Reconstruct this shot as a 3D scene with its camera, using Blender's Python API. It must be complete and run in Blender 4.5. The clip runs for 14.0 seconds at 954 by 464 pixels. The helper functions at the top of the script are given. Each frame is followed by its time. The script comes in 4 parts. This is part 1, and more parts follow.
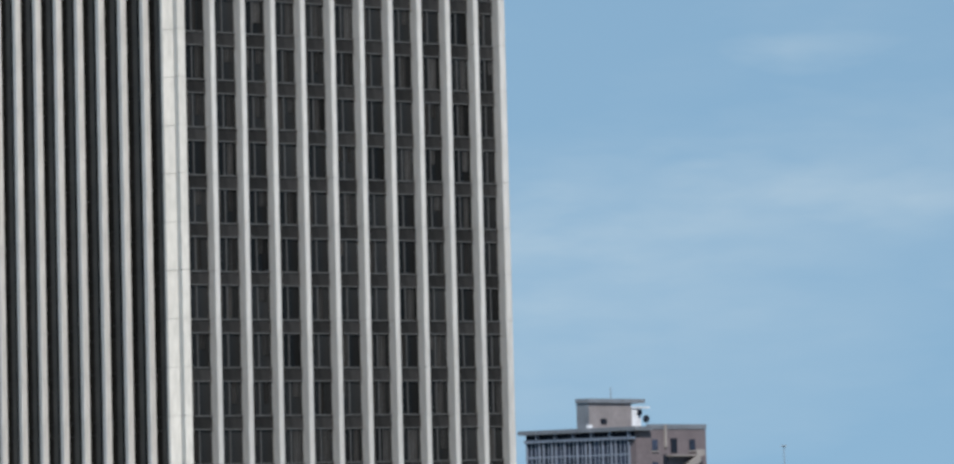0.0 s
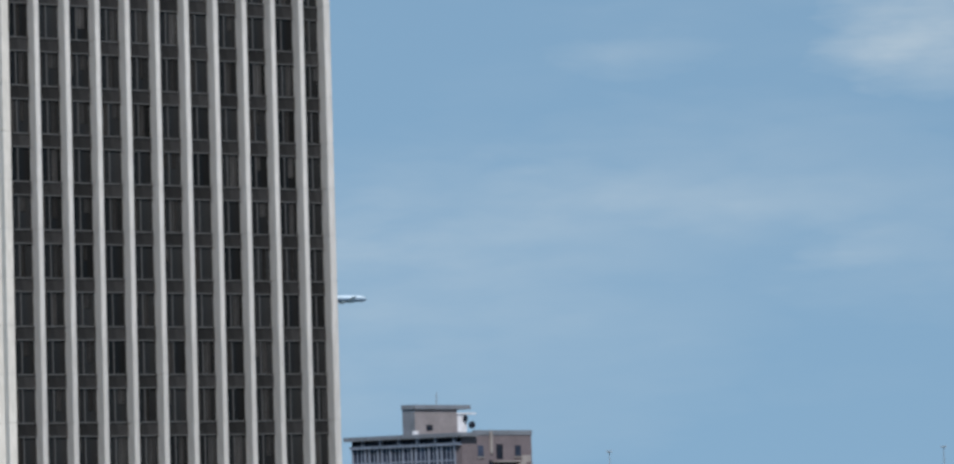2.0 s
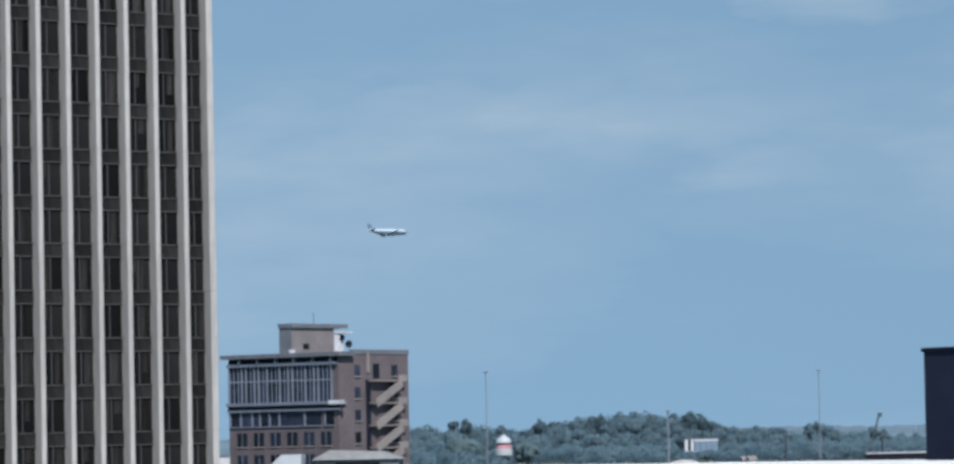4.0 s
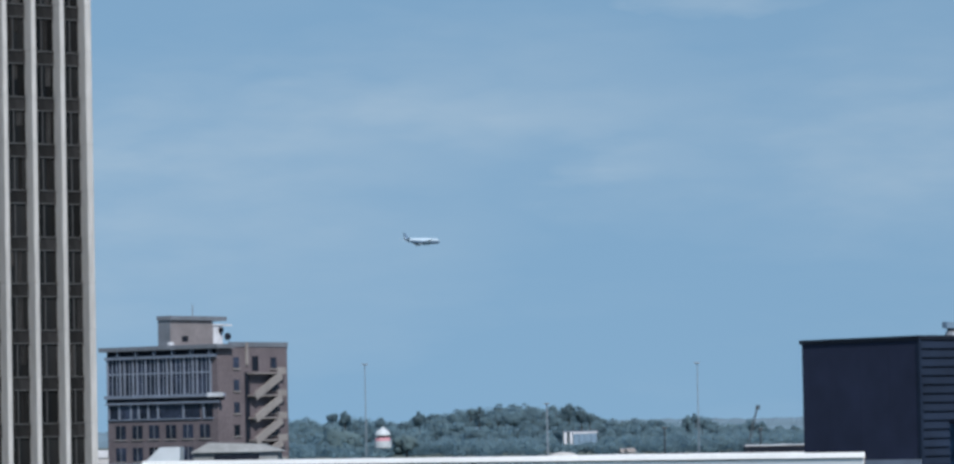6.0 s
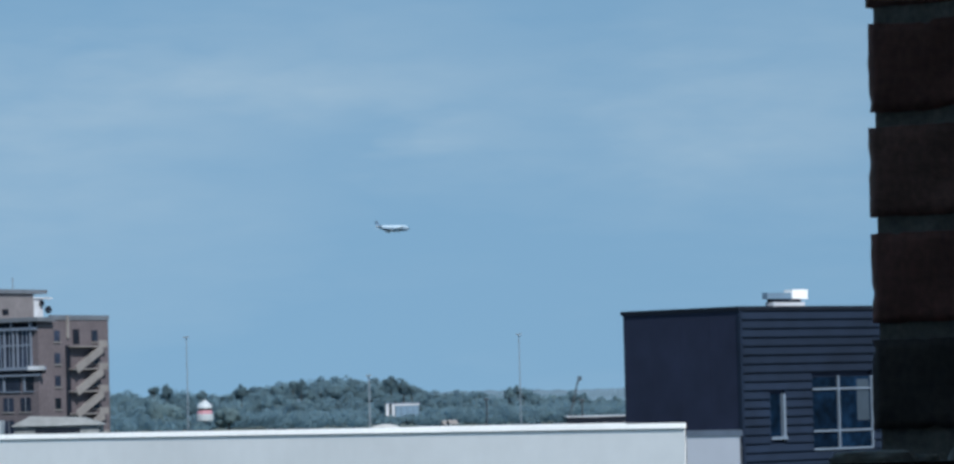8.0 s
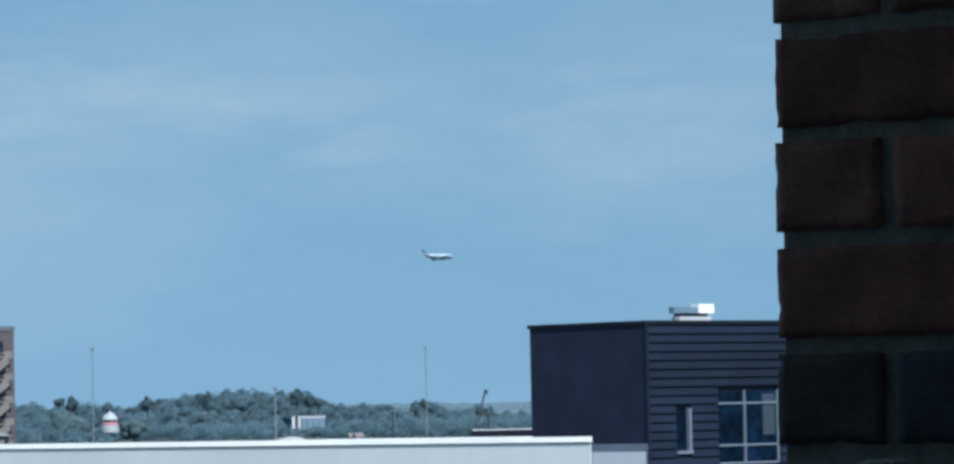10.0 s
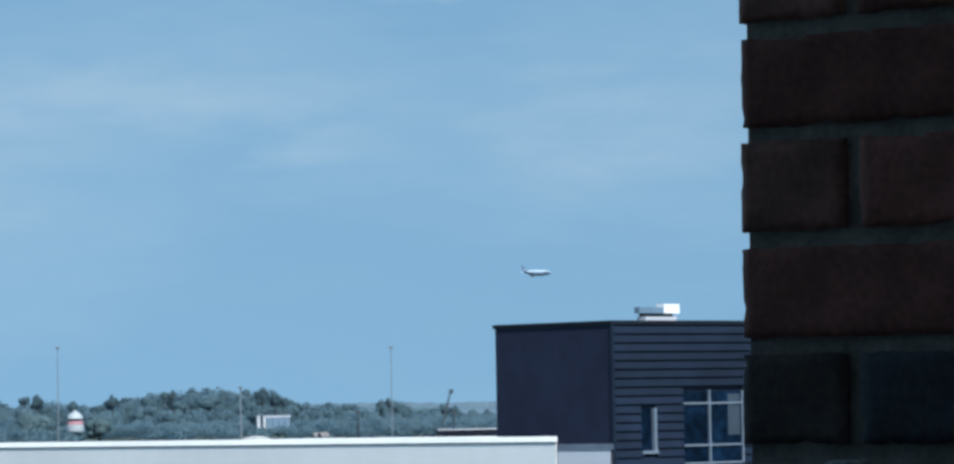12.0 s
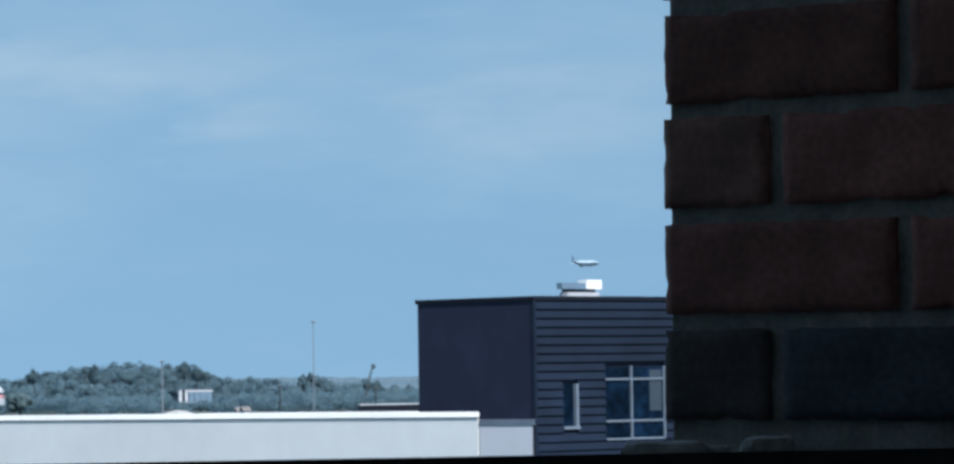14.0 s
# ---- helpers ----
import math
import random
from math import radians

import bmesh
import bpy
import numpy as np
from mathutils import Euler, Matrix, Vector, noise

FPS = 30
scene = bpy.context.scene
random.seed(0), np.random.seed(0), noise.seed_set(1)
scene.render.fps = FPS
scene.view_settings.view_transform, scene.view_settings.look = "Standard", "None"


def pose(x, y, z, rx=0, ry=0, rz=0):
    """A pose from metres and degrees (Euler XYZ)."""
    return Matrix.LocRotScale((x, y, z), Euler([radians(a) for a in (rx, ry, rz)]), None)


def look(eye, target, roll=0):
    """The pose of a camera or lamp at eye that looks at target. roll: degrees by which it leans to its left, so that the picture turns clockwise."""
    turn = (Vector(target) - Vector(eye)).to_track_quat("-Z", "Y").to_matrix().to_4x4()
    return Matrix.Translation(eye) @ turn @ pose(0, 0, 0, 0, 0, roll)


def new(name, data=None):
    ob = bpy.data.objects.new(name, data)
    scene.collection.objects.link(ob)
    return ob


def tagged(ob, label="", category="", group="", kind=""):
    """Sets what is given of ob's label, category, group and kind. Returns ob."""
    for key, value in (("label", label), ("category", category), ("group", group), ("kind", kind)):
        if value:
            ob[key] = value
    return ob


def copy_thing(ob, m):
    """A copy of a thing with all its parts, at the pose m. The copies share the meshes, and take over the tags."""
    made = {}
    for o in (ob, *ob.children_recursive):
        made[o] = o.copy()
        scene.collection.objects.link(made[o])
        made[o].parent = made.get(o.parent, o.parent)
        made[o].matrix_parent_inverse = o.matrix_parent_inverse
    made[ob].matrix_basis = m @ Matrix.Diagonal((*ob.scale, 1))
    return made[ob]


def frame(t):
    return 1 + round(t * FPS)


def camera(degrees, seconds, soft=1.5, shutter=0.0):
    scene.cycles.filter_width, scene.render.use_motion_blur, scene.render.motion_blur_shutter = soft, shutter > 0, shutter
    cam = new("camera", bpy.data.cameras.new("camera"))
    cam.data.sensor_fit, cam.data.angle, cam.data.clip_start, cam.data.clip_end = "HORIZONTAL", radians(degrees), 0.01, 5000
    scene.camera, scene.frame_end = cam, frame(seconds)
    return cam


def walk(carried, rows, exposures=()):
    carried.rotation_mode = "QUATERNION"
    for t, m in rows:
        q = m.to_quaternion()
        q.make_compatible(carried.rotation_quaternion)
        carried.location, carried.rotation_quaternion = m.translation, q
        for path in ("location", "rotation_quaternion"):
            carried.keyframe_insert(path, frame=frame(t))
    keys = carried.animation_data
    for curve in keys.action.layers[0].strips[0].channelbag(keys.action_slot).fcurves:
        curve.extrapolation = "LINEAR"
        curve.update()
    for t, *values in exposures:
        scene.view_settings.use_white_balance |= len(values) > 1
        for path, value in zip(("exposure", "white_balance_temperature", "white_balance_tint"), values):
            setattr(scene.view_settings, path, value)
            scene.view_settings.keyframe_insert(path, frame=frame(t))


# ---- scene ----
EYE = 30.0  # the eye's height over the street
cam = camera(13.753, 14.0, soft=2.9)
# seconds, turn to the right, upward tilt, lean, in degrees
VIEW = [
    (0.0, -7.487, 4.200, 1.498),
    (0.2, -7.151, 4.275, 1.483),
    (0.3, -6.979, 4.321, 1.475),
    (0.5, -6.641, 4.402, 1.460),
    (0.7, -6.222, 4.417, 1.423),
    (0.8, -6.053, 4.412, 1.405),
    (1.0, -5.726, 4.356, 1.368),
    (1.2, -5.449, 4.334, 1.471),
    (1.3, -5.369, 4.306, 1.522),
    (1.5, -5.247, 4.242, 1.625),
    (1.7, -5.090, 4.183, 1.668),
    (1.8, -5.037, 4.182, 1.690),
    (2.0, -4.954, 4.220, 1.733),
    (2.2, -4.881, 4.268, 1.608),
    (2.3, -4.873, 4.228, 1.545),
    (2.5, -4.845, 4.012, 1.420),
    (2.7, -4.634, 3.592, 1.375),
    (2.8, -4.455, 3.456, 1.352),
    (3.0, -4.070, 3.283, 1.307),
    (3.2, -3.824, 3.154, 1.250),
    (3.3, -3.707, 3.113, 1.222),
    (3.5, -3.531, 3.093, 1.165),
    (3.7, -3.368, 3.067, 1.185),
    (3.8, -3.317, 3.039, 1.196),
    (4.0, -3.220, 3.015, 1.216),
    (4.2, -3.139, 2.981, 1.310),
    (6.3, -1.394, 2.868, 1.214),
    (6.5, -1.406, 2.977, 1.210),
    (6.7, -1.362, 2.972, 1.189),
    (6.8, -1.335, 2.927, 1.178),
    (7.0, -1.180, 2.868, 1.157),
    (7.2, -0.624, 2.836, 1.122),
    (7.3, -0.382, 2.786, 1.104),
    (7.5, -0.000, 2.631, 1.069),
    (7.7, 0.301, 2.405, 1.237),
    (7.8, 0.475, 2.405, 1.320),
    (8.0, 1.102, 2.404, 1.487),
    (8.2, 1.575, 2.598, 1.276),
    (10.3, 2.502, 2.558, 1.261),
    (10.5, 2.546, 2.542, 1.260),
    (10.7, 2.644, 2.483, 1.245),
    (11.0, 2.750, 2.512, 1.222),
    (11.2, 2.816, 2.522, 1.205),
    (11.5, 2.814, 2.537, 1.181),
    (11.7, 2.902, 2.549, 1.161),
    (12.0, 2.948, 2.546, 1.132),
    (12.2, 3.046, 2.574, 1.120),
    (12.5, 3.179, 2.558, 1.103),
    (12.7, 3.417, 2.553, 1.048),
    (12.8, 3.531, 2.537, 1.020),
    (13.0, 3.683, 2.499, 0.965),
    (13.2, 3.815, 2.446, 0.943),
    (13.3, 3.843, 2.374, 0.932),
    (13.5, 3.852, 2.317, 0.911),
    (13.7, 3.970, 2.228, 0.923),
    (14.0, 4.062, 2.167, 0.943),
]


def aimed(turn, tilt, lean):
    return pose(0, 0, EYE, 0, 0, -turn) @ pose(0, 0, 0, 90 + tilt) @ pose(0, 0, 0, 0, 0, -lean)


EXPOSURES = [(0.0, 0.16, 6750, 11), (0.6, 0.13, 6720, 11), (1.5, 0.0, 6680, 12), (4.0, 0.0, 6600, 13), (6.5, -0.03, 6380, 11), (7.5, -0.02, 6280, 9), (8.2, -0.03, 6260, 8), (10.5, 0.09, 6130, 6), (12.5, 0.12, 6150, 6), (14.0, 0.16, 6300, 9)]
walk(cam, [(t, aimed(a, b, c)) for t, a, b, c in VIEW], EXPOSURES)

# ---- light ----
SUN_TURN, SUN_HIGH = 158.0, 46.0
SKY_STRENGTH, SUN_STRENGTH = 0.139, 5.0
world = bpy.data.worlds.new("sky")
scene.world = world
world.use_nodes = True
wn, wl = world.node_tree.nodes, world.node_tree.links
sky = wn.new("ShaderNodeTexSky")
sky.sky_type = "NISHITA"
sky.sun_disc = False
sky.sun_elevation, sky.sun_rotation = radians(SUN_HIGH), radians(SUN_TURN)
sky.altitude, sky.air_density, sky.dust_density, sky.ozone_density = 200, 1.0, 0.3, 3.0
# thin high cloud, drawn out along the horizon
coords = wn.new("ShaderNodeTexCoord")
# clear air: the haze lies low, so the blue reaches down to the horizon
lift = wn.new("ShaderNodeMapping")
lift.inputs["Scale"].default_value = (1, 1, 0.24)
lift.inputs["Location"].default_value = (0, 0, 0.287)
wl.new(coords.outputs["Generated"], lift.inputs["Vector"])
wl.new(lift.outputs["Vector"], sky.inputs["Vector"])
stretch = wn.new("ShaderNodeMapping")
stretch.inputs["Scale"].default_value = (11.0, 11.0, 50.0)
stretch.inputs["Location"].default_value = (3.1, 0.4, 0.2)
wisps = wn.new("ShaderNodeTexNoise")
wisps.inputs["Scale"].default_value = 1.3
wisps.inputs["Detail"].default_value = 5.0
wisps.inputs["Roughness"].default_value = 0.55
thin = wn.new("ShaderNodeValToRGB")
thin.color_ramp.elements[0].position, thin.color_ramp.elements[0].color = 0.5, (0, 0, 0, 1)
thin.color_ramp.elements[1].position, thin.color_ramp.elements[1].color = 0.9, (0.07, 0.07, 0.07, 1)
mixed = wn.new("ShaderNodeMixRGB")
mixed.inputs["Color2"].default_value = (5.3, 5.8, 5.8, 1)
wl.new(coords.outputs["Generated"], stretch.inputs["Vector"])
wl.new(stretch.outputs["Vector"], wisps.inputs["Vector"])
wl.new(wisps.outputs["Fac"], thin.inputs["Fac"])


def sky_math(operation, a, b=None, clamp=False):
    k = wn.new("ShaderNodeMath")
    k.operation, k.use_clamp = operation, clamp
    for slot, v in enumerate((a, b)):
        if isinstance(v, (int, float)):
            k.inputs[slot].default_value = v
        elif v is not None:
            wl.new(v, k.inputs[slot])
    return k.outputs[0]


# veils of high cloud: bearing, height angle, half width, half height in degrees, thickness
VEILS = ((-1.3, 5.1, 3.6, 1.1, 0.12), (-4.0, 4.3, 4.5, 1.0, 0.11), (0.9, 3.75, 1.3, 0.4, 0.09), (2.0, 6.75, 2.2, 0.9, 0.36), (-2.7, 6.65, 1.4, 0.4, 0.10),
         (-6.5, 3.0, 6.0, 2.8, 0.16), (3.4, 3.7, 4.5, 1.4, 0.10), (6.5, 4.4, 4.0, 2.2, 0.10), (-0.2, 4.4, 3.0, 0.6, 0.07))
split = wn.new("ShaderNodeSeparateXYZ")
wl.new(coords.outputs["Generated"], split.inputs[0])
polar = wn.new("ShaderNodeCombineXYZ")
wl.new(sky_math("MULTIPLY", sky_math("ARCTAN2", split.outputs[0], split.outputs[1]), 57.2958), polar.inputs[0])
wl.new(sky_math("MULTIPLY", sky_math("ARCSINE", split.outputs[2]), 57.2958), polar.inputs[1])
drawn = wn.new("ShaderNodeMapping")
drawn.inputs["Scale"].default_value = (0.55, 1.9, 1.0)
wl.new(polar.outputs[0], drawn.inputs["Vector"])
torn = wn.new("ShaderNodeTexNoise")
torn.inputs["Scale"].default_value, torn.inputs["Detail"].default_value, torn.inputs["Roughness"].default_value = 1.1, 5.0, 0.52
wl.new(drawn.outputs["Vector"], torn.inputs["Vector"])
adrift = wn.new("ShaderNodeVectorMath")
adrift.operation = "MULTIPLY_ADD"
adrift.inputs[1].default_value, adrift.inputs[2].default_value = (2.6, 1.1, 0), (-1.3, -0.55, 0)
wl.new(torn.outputs["Color"], adrift.inputs[0])
bent = wn.new("ShaderNodeVectorMath")
wl.new(polar.outputs[0], bent.inputs[0]), wl.new(adrift.outputs[0], bent.inputs[1])
veil = thin.outputs["Color"]
for bearing, rise, half_wide, half_high, thick in VEILS:
    spot = wn.new("ShaderNodeMapping")
    spot.vector_type = "TEXTURE"
    spot.inputs["Location"].default_value, spot.inputs["Scale"].default_value = (bearing, rise, 0), (half_wide, half_high, 1)
    wl.new(bent.outputs[0], spot.inputs["Vector"])
    ball = wn.new("ShaderNodeTexGradient")
    ball.gradient_type = "SPHERICAL"
    wl.new(spot.outputs["Vector"], ball.inputs["Vector"])
    veil = sky_math("ADD", veil, sky_math("MULTIPLY", sky_math("POWER", ball.outputs["Fac"], 0.8), thick))
ragged = wn.new("ShaderNodeMapRange")
ragged.inputs["From Min"].default_value, ragged.inputs["From Max"].default_value = 0.3, 0.7
ragged.inputs["To Min"].default_value, ragged.inputs["To Max"].default_value = 0.55, 1.2
wl.new(torn.outputs["Fac"], ragged.inputs["Value"])
wl.new(sky_math("MULTIPLY", veil, ragged.outputs["Result"], True), mixed.inputs["Fac"])
air = wn.new("ShaderNodeMixRGB")
air.blend_type = "MULTIPLY"
air.inputs["Fac"].default_value = 1.0
air.inputs["Color2"].default_value = (0.945, 1.0, 0.855, 1)  # moist summer air
wl.new(sky.outputs["Color"], air.inputs["Color1"])
wl.new(air.outputs["Color"], mixed.inputs["Color1"])
wl.new(mixed.outputs["Color"], wn["Background"].inputs["Color"])
wn["Background"].inputs["Strength"].default_value = SKY_STRENGTH
sun = new("sun", bpy.data.lights.new("sun", "SUN"))
sun.data.energy, sun.data.angle, sun.data.color = SUN_STRENGTH, radians(0.5), (1.0, 0.965, 0.92)
sa, sh = radians(SUN_TURN), radians(SUN_HIGH)
sun.matrix_world = look((math.sin(sa) * math.cos(sh) * 300, math.cos(sa) * math.cos(sh) * 300, 400 + math.sin(sh) * 300), (0, 0, 400))


# ---- materials ----
def material(name, colour, rough=0.7, grain=8.0, vary=0.15, stains=0.6, blotch=0.12, bump=0.1, metal=0.0, each=0.0, specular=0.5, stretch_z=1.0):
    """Colour with grain and broad stains at real size (scales are per metre), fine relief, and a shade of its own for each object."""
    m = bpy.data.materials.new(name)
    m.use_nodes = True
    n, l = m.node_tree.nodes, m.node_tree.links
    p = n["Principled BSDF"]
    p.inputs["Roughness"].default_value, p.inputs["Metallic"].default_value = rough, metal
    p.inputs["Specular IOR Level"].default_value = specular
    tc = n.new("ShaderNodeTexCoord")
    mp = n.new("ShaderNodeMapping")
    mp.inputs["Scale"].default_value = (1, 1, stretch_z)
    l.new(tc.outputs["Object"], mp.inputs["Vector"])
    value = None
    for scale, amount, detail in ((grain, vary, 4.0), (stains, blotch, 3.0)):
        t = n.new("ShaderNodeTexNoise")
        t.inputs["Scale"].default_value, t.inputs["Detail"].default_value = scale, detail
        l.new(mp.outputs["Vector"], t.inputs["Vector"])
        r = n.new("ShaderNodeMapRange")
        r.inputs["From Min"].default_value, r.inputs["From Max"].default_value = 0.3, 0.7
        r.inputs["To Min"].default_value, r.inputs["To Max"].default_value = 1 - amount, 1 + amount
        l.new(t.outputs["Fac"], r.inputs["Value"])
        if value is None:
            value = r.outputs["Result"]
            if bump:
                b = n.new("ShaderNodeBump")
                b.inputs["Strength"].default_value, b.inputs["Distance"].default_value = bump, 0.02
                l.new(t.outputs["Fac"], b.inputs["Height"])
                l.new(b.outputs["Normal"], p.inputs["Normal"])
        else:
            k = n.new("ShaderNodeMath")
            k.operation = "MULTIPLY"
            l.new(value, k.inputs[0]), l.new(r.outputs["Result"], k.inputs[1])
            value = k.outputs[0]
    if each:
        o = n.new("ShaderNodeObjectInfo")
        r = n.new("ShaderNodeMapRange")
        r.inputs["To Min"].default_value, r.inputs["To Max"].default_value = 1 - each, 1 + each
        l.new(o.outputs["Random"], r.inputs["Value"])
        k = n.new("ShaderNodeMath")
        k.operation = "MULTIPLY"
        l.new(value, k.inputs[0]), l.new(r.outputs["Result"], k.inputs[1])
        value = k.outputs[0]
    c = n.new("ShaderNodeMixRGB")
    c.blend_type = "MULTIPLY"
    c.inputs["Fac"].default_value = 1.0
    c.inputs["Color1"].default_value = (*colour, 1)
    l.new(value, c.inputs["Color2"])
    l.new(c.outputs["Color"], p.inputs["Base Color"])
    return m


concrete = material("precast_concrete", (0.405, 0.402, 0.395), 0.8, 3.0, 0.14, 0.3, 0.14, 0.05, stretch_z=0.12)
corner_stone = material("corner_stone", (0.47, 0.458, 0.432), 0.75, 3.0, 0.1, 0.3, 0.08, 0.05, stretch_z=0.3)
side_glass = material("side_glass", (0.0115, 0.0102, 0.0088), 0.6, 0.7, 0.4, 0.25, 0.4, 0.0, each=0.3, specular=0.02, stretch_z=0.15)
tower_glass = material("tower_glass", (0.011, 0.0115, 0.012), 0.2, 0.7, 0.5, 0.25, 0.5, 0.0, each=0.6, specular=0.15, stretch_z=0.15)
spandrel_mat = material("spandrel_panel", (0.0155, 0.0155, 0.016), 0.6, 2.2, 0.5, 0.3, 0.4, 0.05, each=0.45, specular=0.2, stretch_z=0.2)
dark_bronze = material("dark_bronze", (0.036, 0.032, 0.028), 0.55, 2.0, 0.3, 0.4, 0.3, 0.02, each=0.12, specular=0.2, stretch_z=0.2)
window_metal = material("window_metal", (0.07, 0.071, 0.072), 0.5, 4.0, 0.15, 0.5, 0.2, 0.02, metal=0.3)
curtain_mat = material("curtain", (0.022, 0.0218, 0.022), 0.5, 6.0, 0.5, 0.5, 0.3, 0.0, each=0.6, specular=0.25, stretch_z=0.1)
brown_brick = material("brown_brick", (0.11, 0.092, 0.102), 0.85, 2.0, 0.15, 0.25, 0.15, 0.2)
pale_stucco = material("pale_stucco", (0.21, 0.195, 0.19), 0.85, 1.5, 0.1, 0.3, 0.12, 0.1)
grey_metal = material("grey_metal", (0.15, 0.165, 0.19), 0.5, 2.0, 0.12, 0.3, 0.15, 0.02, metal=0.2)
roof_house_brick = material("roof_house_brick", (0.175, 0.163, 0.172), 0.85, 2.0, 0.1, 0.3, 0.12, 0.1)
tank_mat = material("tank_white", (0.4, 0.44, 0.47), 0.5, 1.0, 0.08, 0.3, 0.12, 0.0)
shed_mat = material("shed_sheet", (0.5, 0.52, 0.56), 0.5, 1.0, 0.1, 0.3, 0.15, 0.0)
bay_metal = material("bay_metal", (0.155, 0.185, 0.24), 0.45, 2.0, 0.1, 0.3, 0.12, 0.02)
blue_glass = material("blue_glass", (0.017, 0.022, 0.037), 0.1, 0.8, 0.4, 0.3, 0.3, 0.0, each=0.7, specular=0.25)
# blue blotches in this pane colour stand in for uneven reflections
dark_glass = material("dark_glass", (0.0035, 0.0115, 0.027), 0.08, 3.0, 0.6, 0.9, 0.5, 0.0, each=0.5, specular=0.07)
white_paint = material("white_paint", (0.87, 0.87, 0.86), 0.6, 3.0, 0.03, 0.2, 0.06, 0.03)
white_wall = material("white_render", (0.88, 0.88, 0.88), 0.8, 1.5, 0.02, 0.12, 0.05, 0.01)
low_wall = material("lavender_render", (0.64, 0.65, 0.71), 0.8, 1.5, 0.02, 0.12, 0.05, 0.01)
grey_wall = material("grey_render", (0.45, 0.45, 0.46), 0.8, 4.0, 0.05, 0.2, 0.1, 0.05)
navy_siding = material("dark_metal_siding", (0.0095, 0.0165, 0.0335), 0.6, 1.2, 0.12, 0.3, 0.15, 0.02, each=0.12, specular=0.2)
navy_panel = material("dark_metal_panel", (0.0185, 0.0235, 0.048), 0.65, 1.2, 0.1, 0.3, 0.12, 0.02, specular=0.2)
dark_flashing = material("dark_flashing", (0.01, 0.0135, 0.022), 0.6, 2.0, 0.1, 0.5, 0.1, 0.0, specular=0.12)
frame_metal = material("pale_window_frame", (0.16, 0.2, 0.255), 0.4, 4.0, 0.05, 0.5, 0.08, 0.0)
blind_mat = material("window_blind", (0.032, 0.05, 0.072), 0.7, 3.0, 0.1, 0.5, 0.1, 0.0)
mast_metal = material("galvanised_mast", (0.22, 0.26, 0.3), 0.5, 2.0, 0.1, 0.3, 0.1, 0.0, metal=0.3)
red_paint = material("red_paint", (0.45, 0.22, 0.26), 0.6, 2.0, 0.1, 0.4, 0.15, 0.0)
crane_paint = material("crane_paint", (0.034, 0.05, 0.064), 0.6, 2.0, 0.1, 0.4, 0.15, 0.0)
duct_metal = material("galvanised_duct", (0.14, 0.215, 0.295), 0.5, 2.0, 0.08, 0.6, 0.1, 0.0)
plant_wall = material("weathered_plant_room", (0.2, 0.21, 0.215), 0.85, 3.0, 0.12, 0.4, 0.2, 0.05)
# distance haze is mixed into the hill and leaf colours, paler and bluer
hazed_hill_mat = material("hazed_distant_woods", (0.13, 0.19, 0.235), 0.9, 0.05, 0.12, 0.012, 0.15, 0.0, specular=0.1)
hazed_leaf_mat = material("leaves", (0.13, 0.198, 0.226), 0.8, 0.3, 0.12, 0.05, 0.3, 0.0, each=0.2, specular=0.2)
hazed_pale_leaf = material("hazed_pale_leaves", (0.165, 0.235, 0.25), 0.8, 0.3, 0.12, 0.05, 0.15, 0.0, specular=0.2)
# leaves let light through; the pale blue shine also carries the haze
for foliage, shine in ((hazed_leaf_mat, (0.28, 0.43, 0.515, 1)), (hazed_pale_leaf, (0.35, 0.5, 0.57, 1))):
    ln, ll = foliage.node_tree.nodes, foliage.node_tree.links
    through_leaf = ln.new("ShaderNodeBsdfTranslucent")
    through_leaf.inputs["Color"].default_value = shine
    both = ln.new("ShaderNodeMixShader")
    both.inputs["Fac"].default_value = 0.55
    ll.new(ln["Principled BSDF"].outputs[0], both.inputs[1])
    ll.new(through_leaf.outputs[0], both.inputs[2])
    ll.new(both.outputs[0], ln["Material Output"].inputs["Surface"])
bark_mat = material("bark", (0.065, 0.065, 0.062), 0.9, 3.0, 0.2, 0.5, 0.2, 0.2)
grass_mat = material("grass_and_streets", (0.06, 0.078, 0.07), 0.9, 0.2, 0.2, 0.01, 0.35, 0.0)
plane_white = material("plane_white", (0.4, 0.5, 0.58), 0.35, 1.0, 0.03, 0.3, 0.04, 0.0)
plane_dark = material("plane_dark_blue", (0.13, 0.2, 0.29), 0.4, 1.0, 0.1, 0.3, 0.1, 0.0)
insect_mat = material("insect_black", (0.01, 0.01, 0.01), 0.5, 400.0, 0.2, 90.0, 0.2, 0.0)
brick_red = material("red_brick", (0.385, 0.172, 0.14), 0.85, 160.0, 0.2, 22.0, 0.28, 0.08, each=0.25)
brick_grey = material("grey_burnt_brick", (0.36, 0.185, 0.15), 0.85, 160.0, 0.22, 24.0, 0.35, 0.08, each=0.2)
brick_dark = material("dark_burnt_brick", (0.14, 0.112, 0.105), 0.85, 160.0, 0.2, 22.0, 0.3, 0.08)
brick_blue = material("blue_burnt_brick", (0.095, 0.1, 0.12), 0.8, 160.0, 0.18, 20.0, 0.3, 0.08, each=0.2)
mortar_mat = material("mortar", (0.41, 0.385, 0.35), 0.95, 220.0, 0.2, 30.0, 0.25, 0.12)
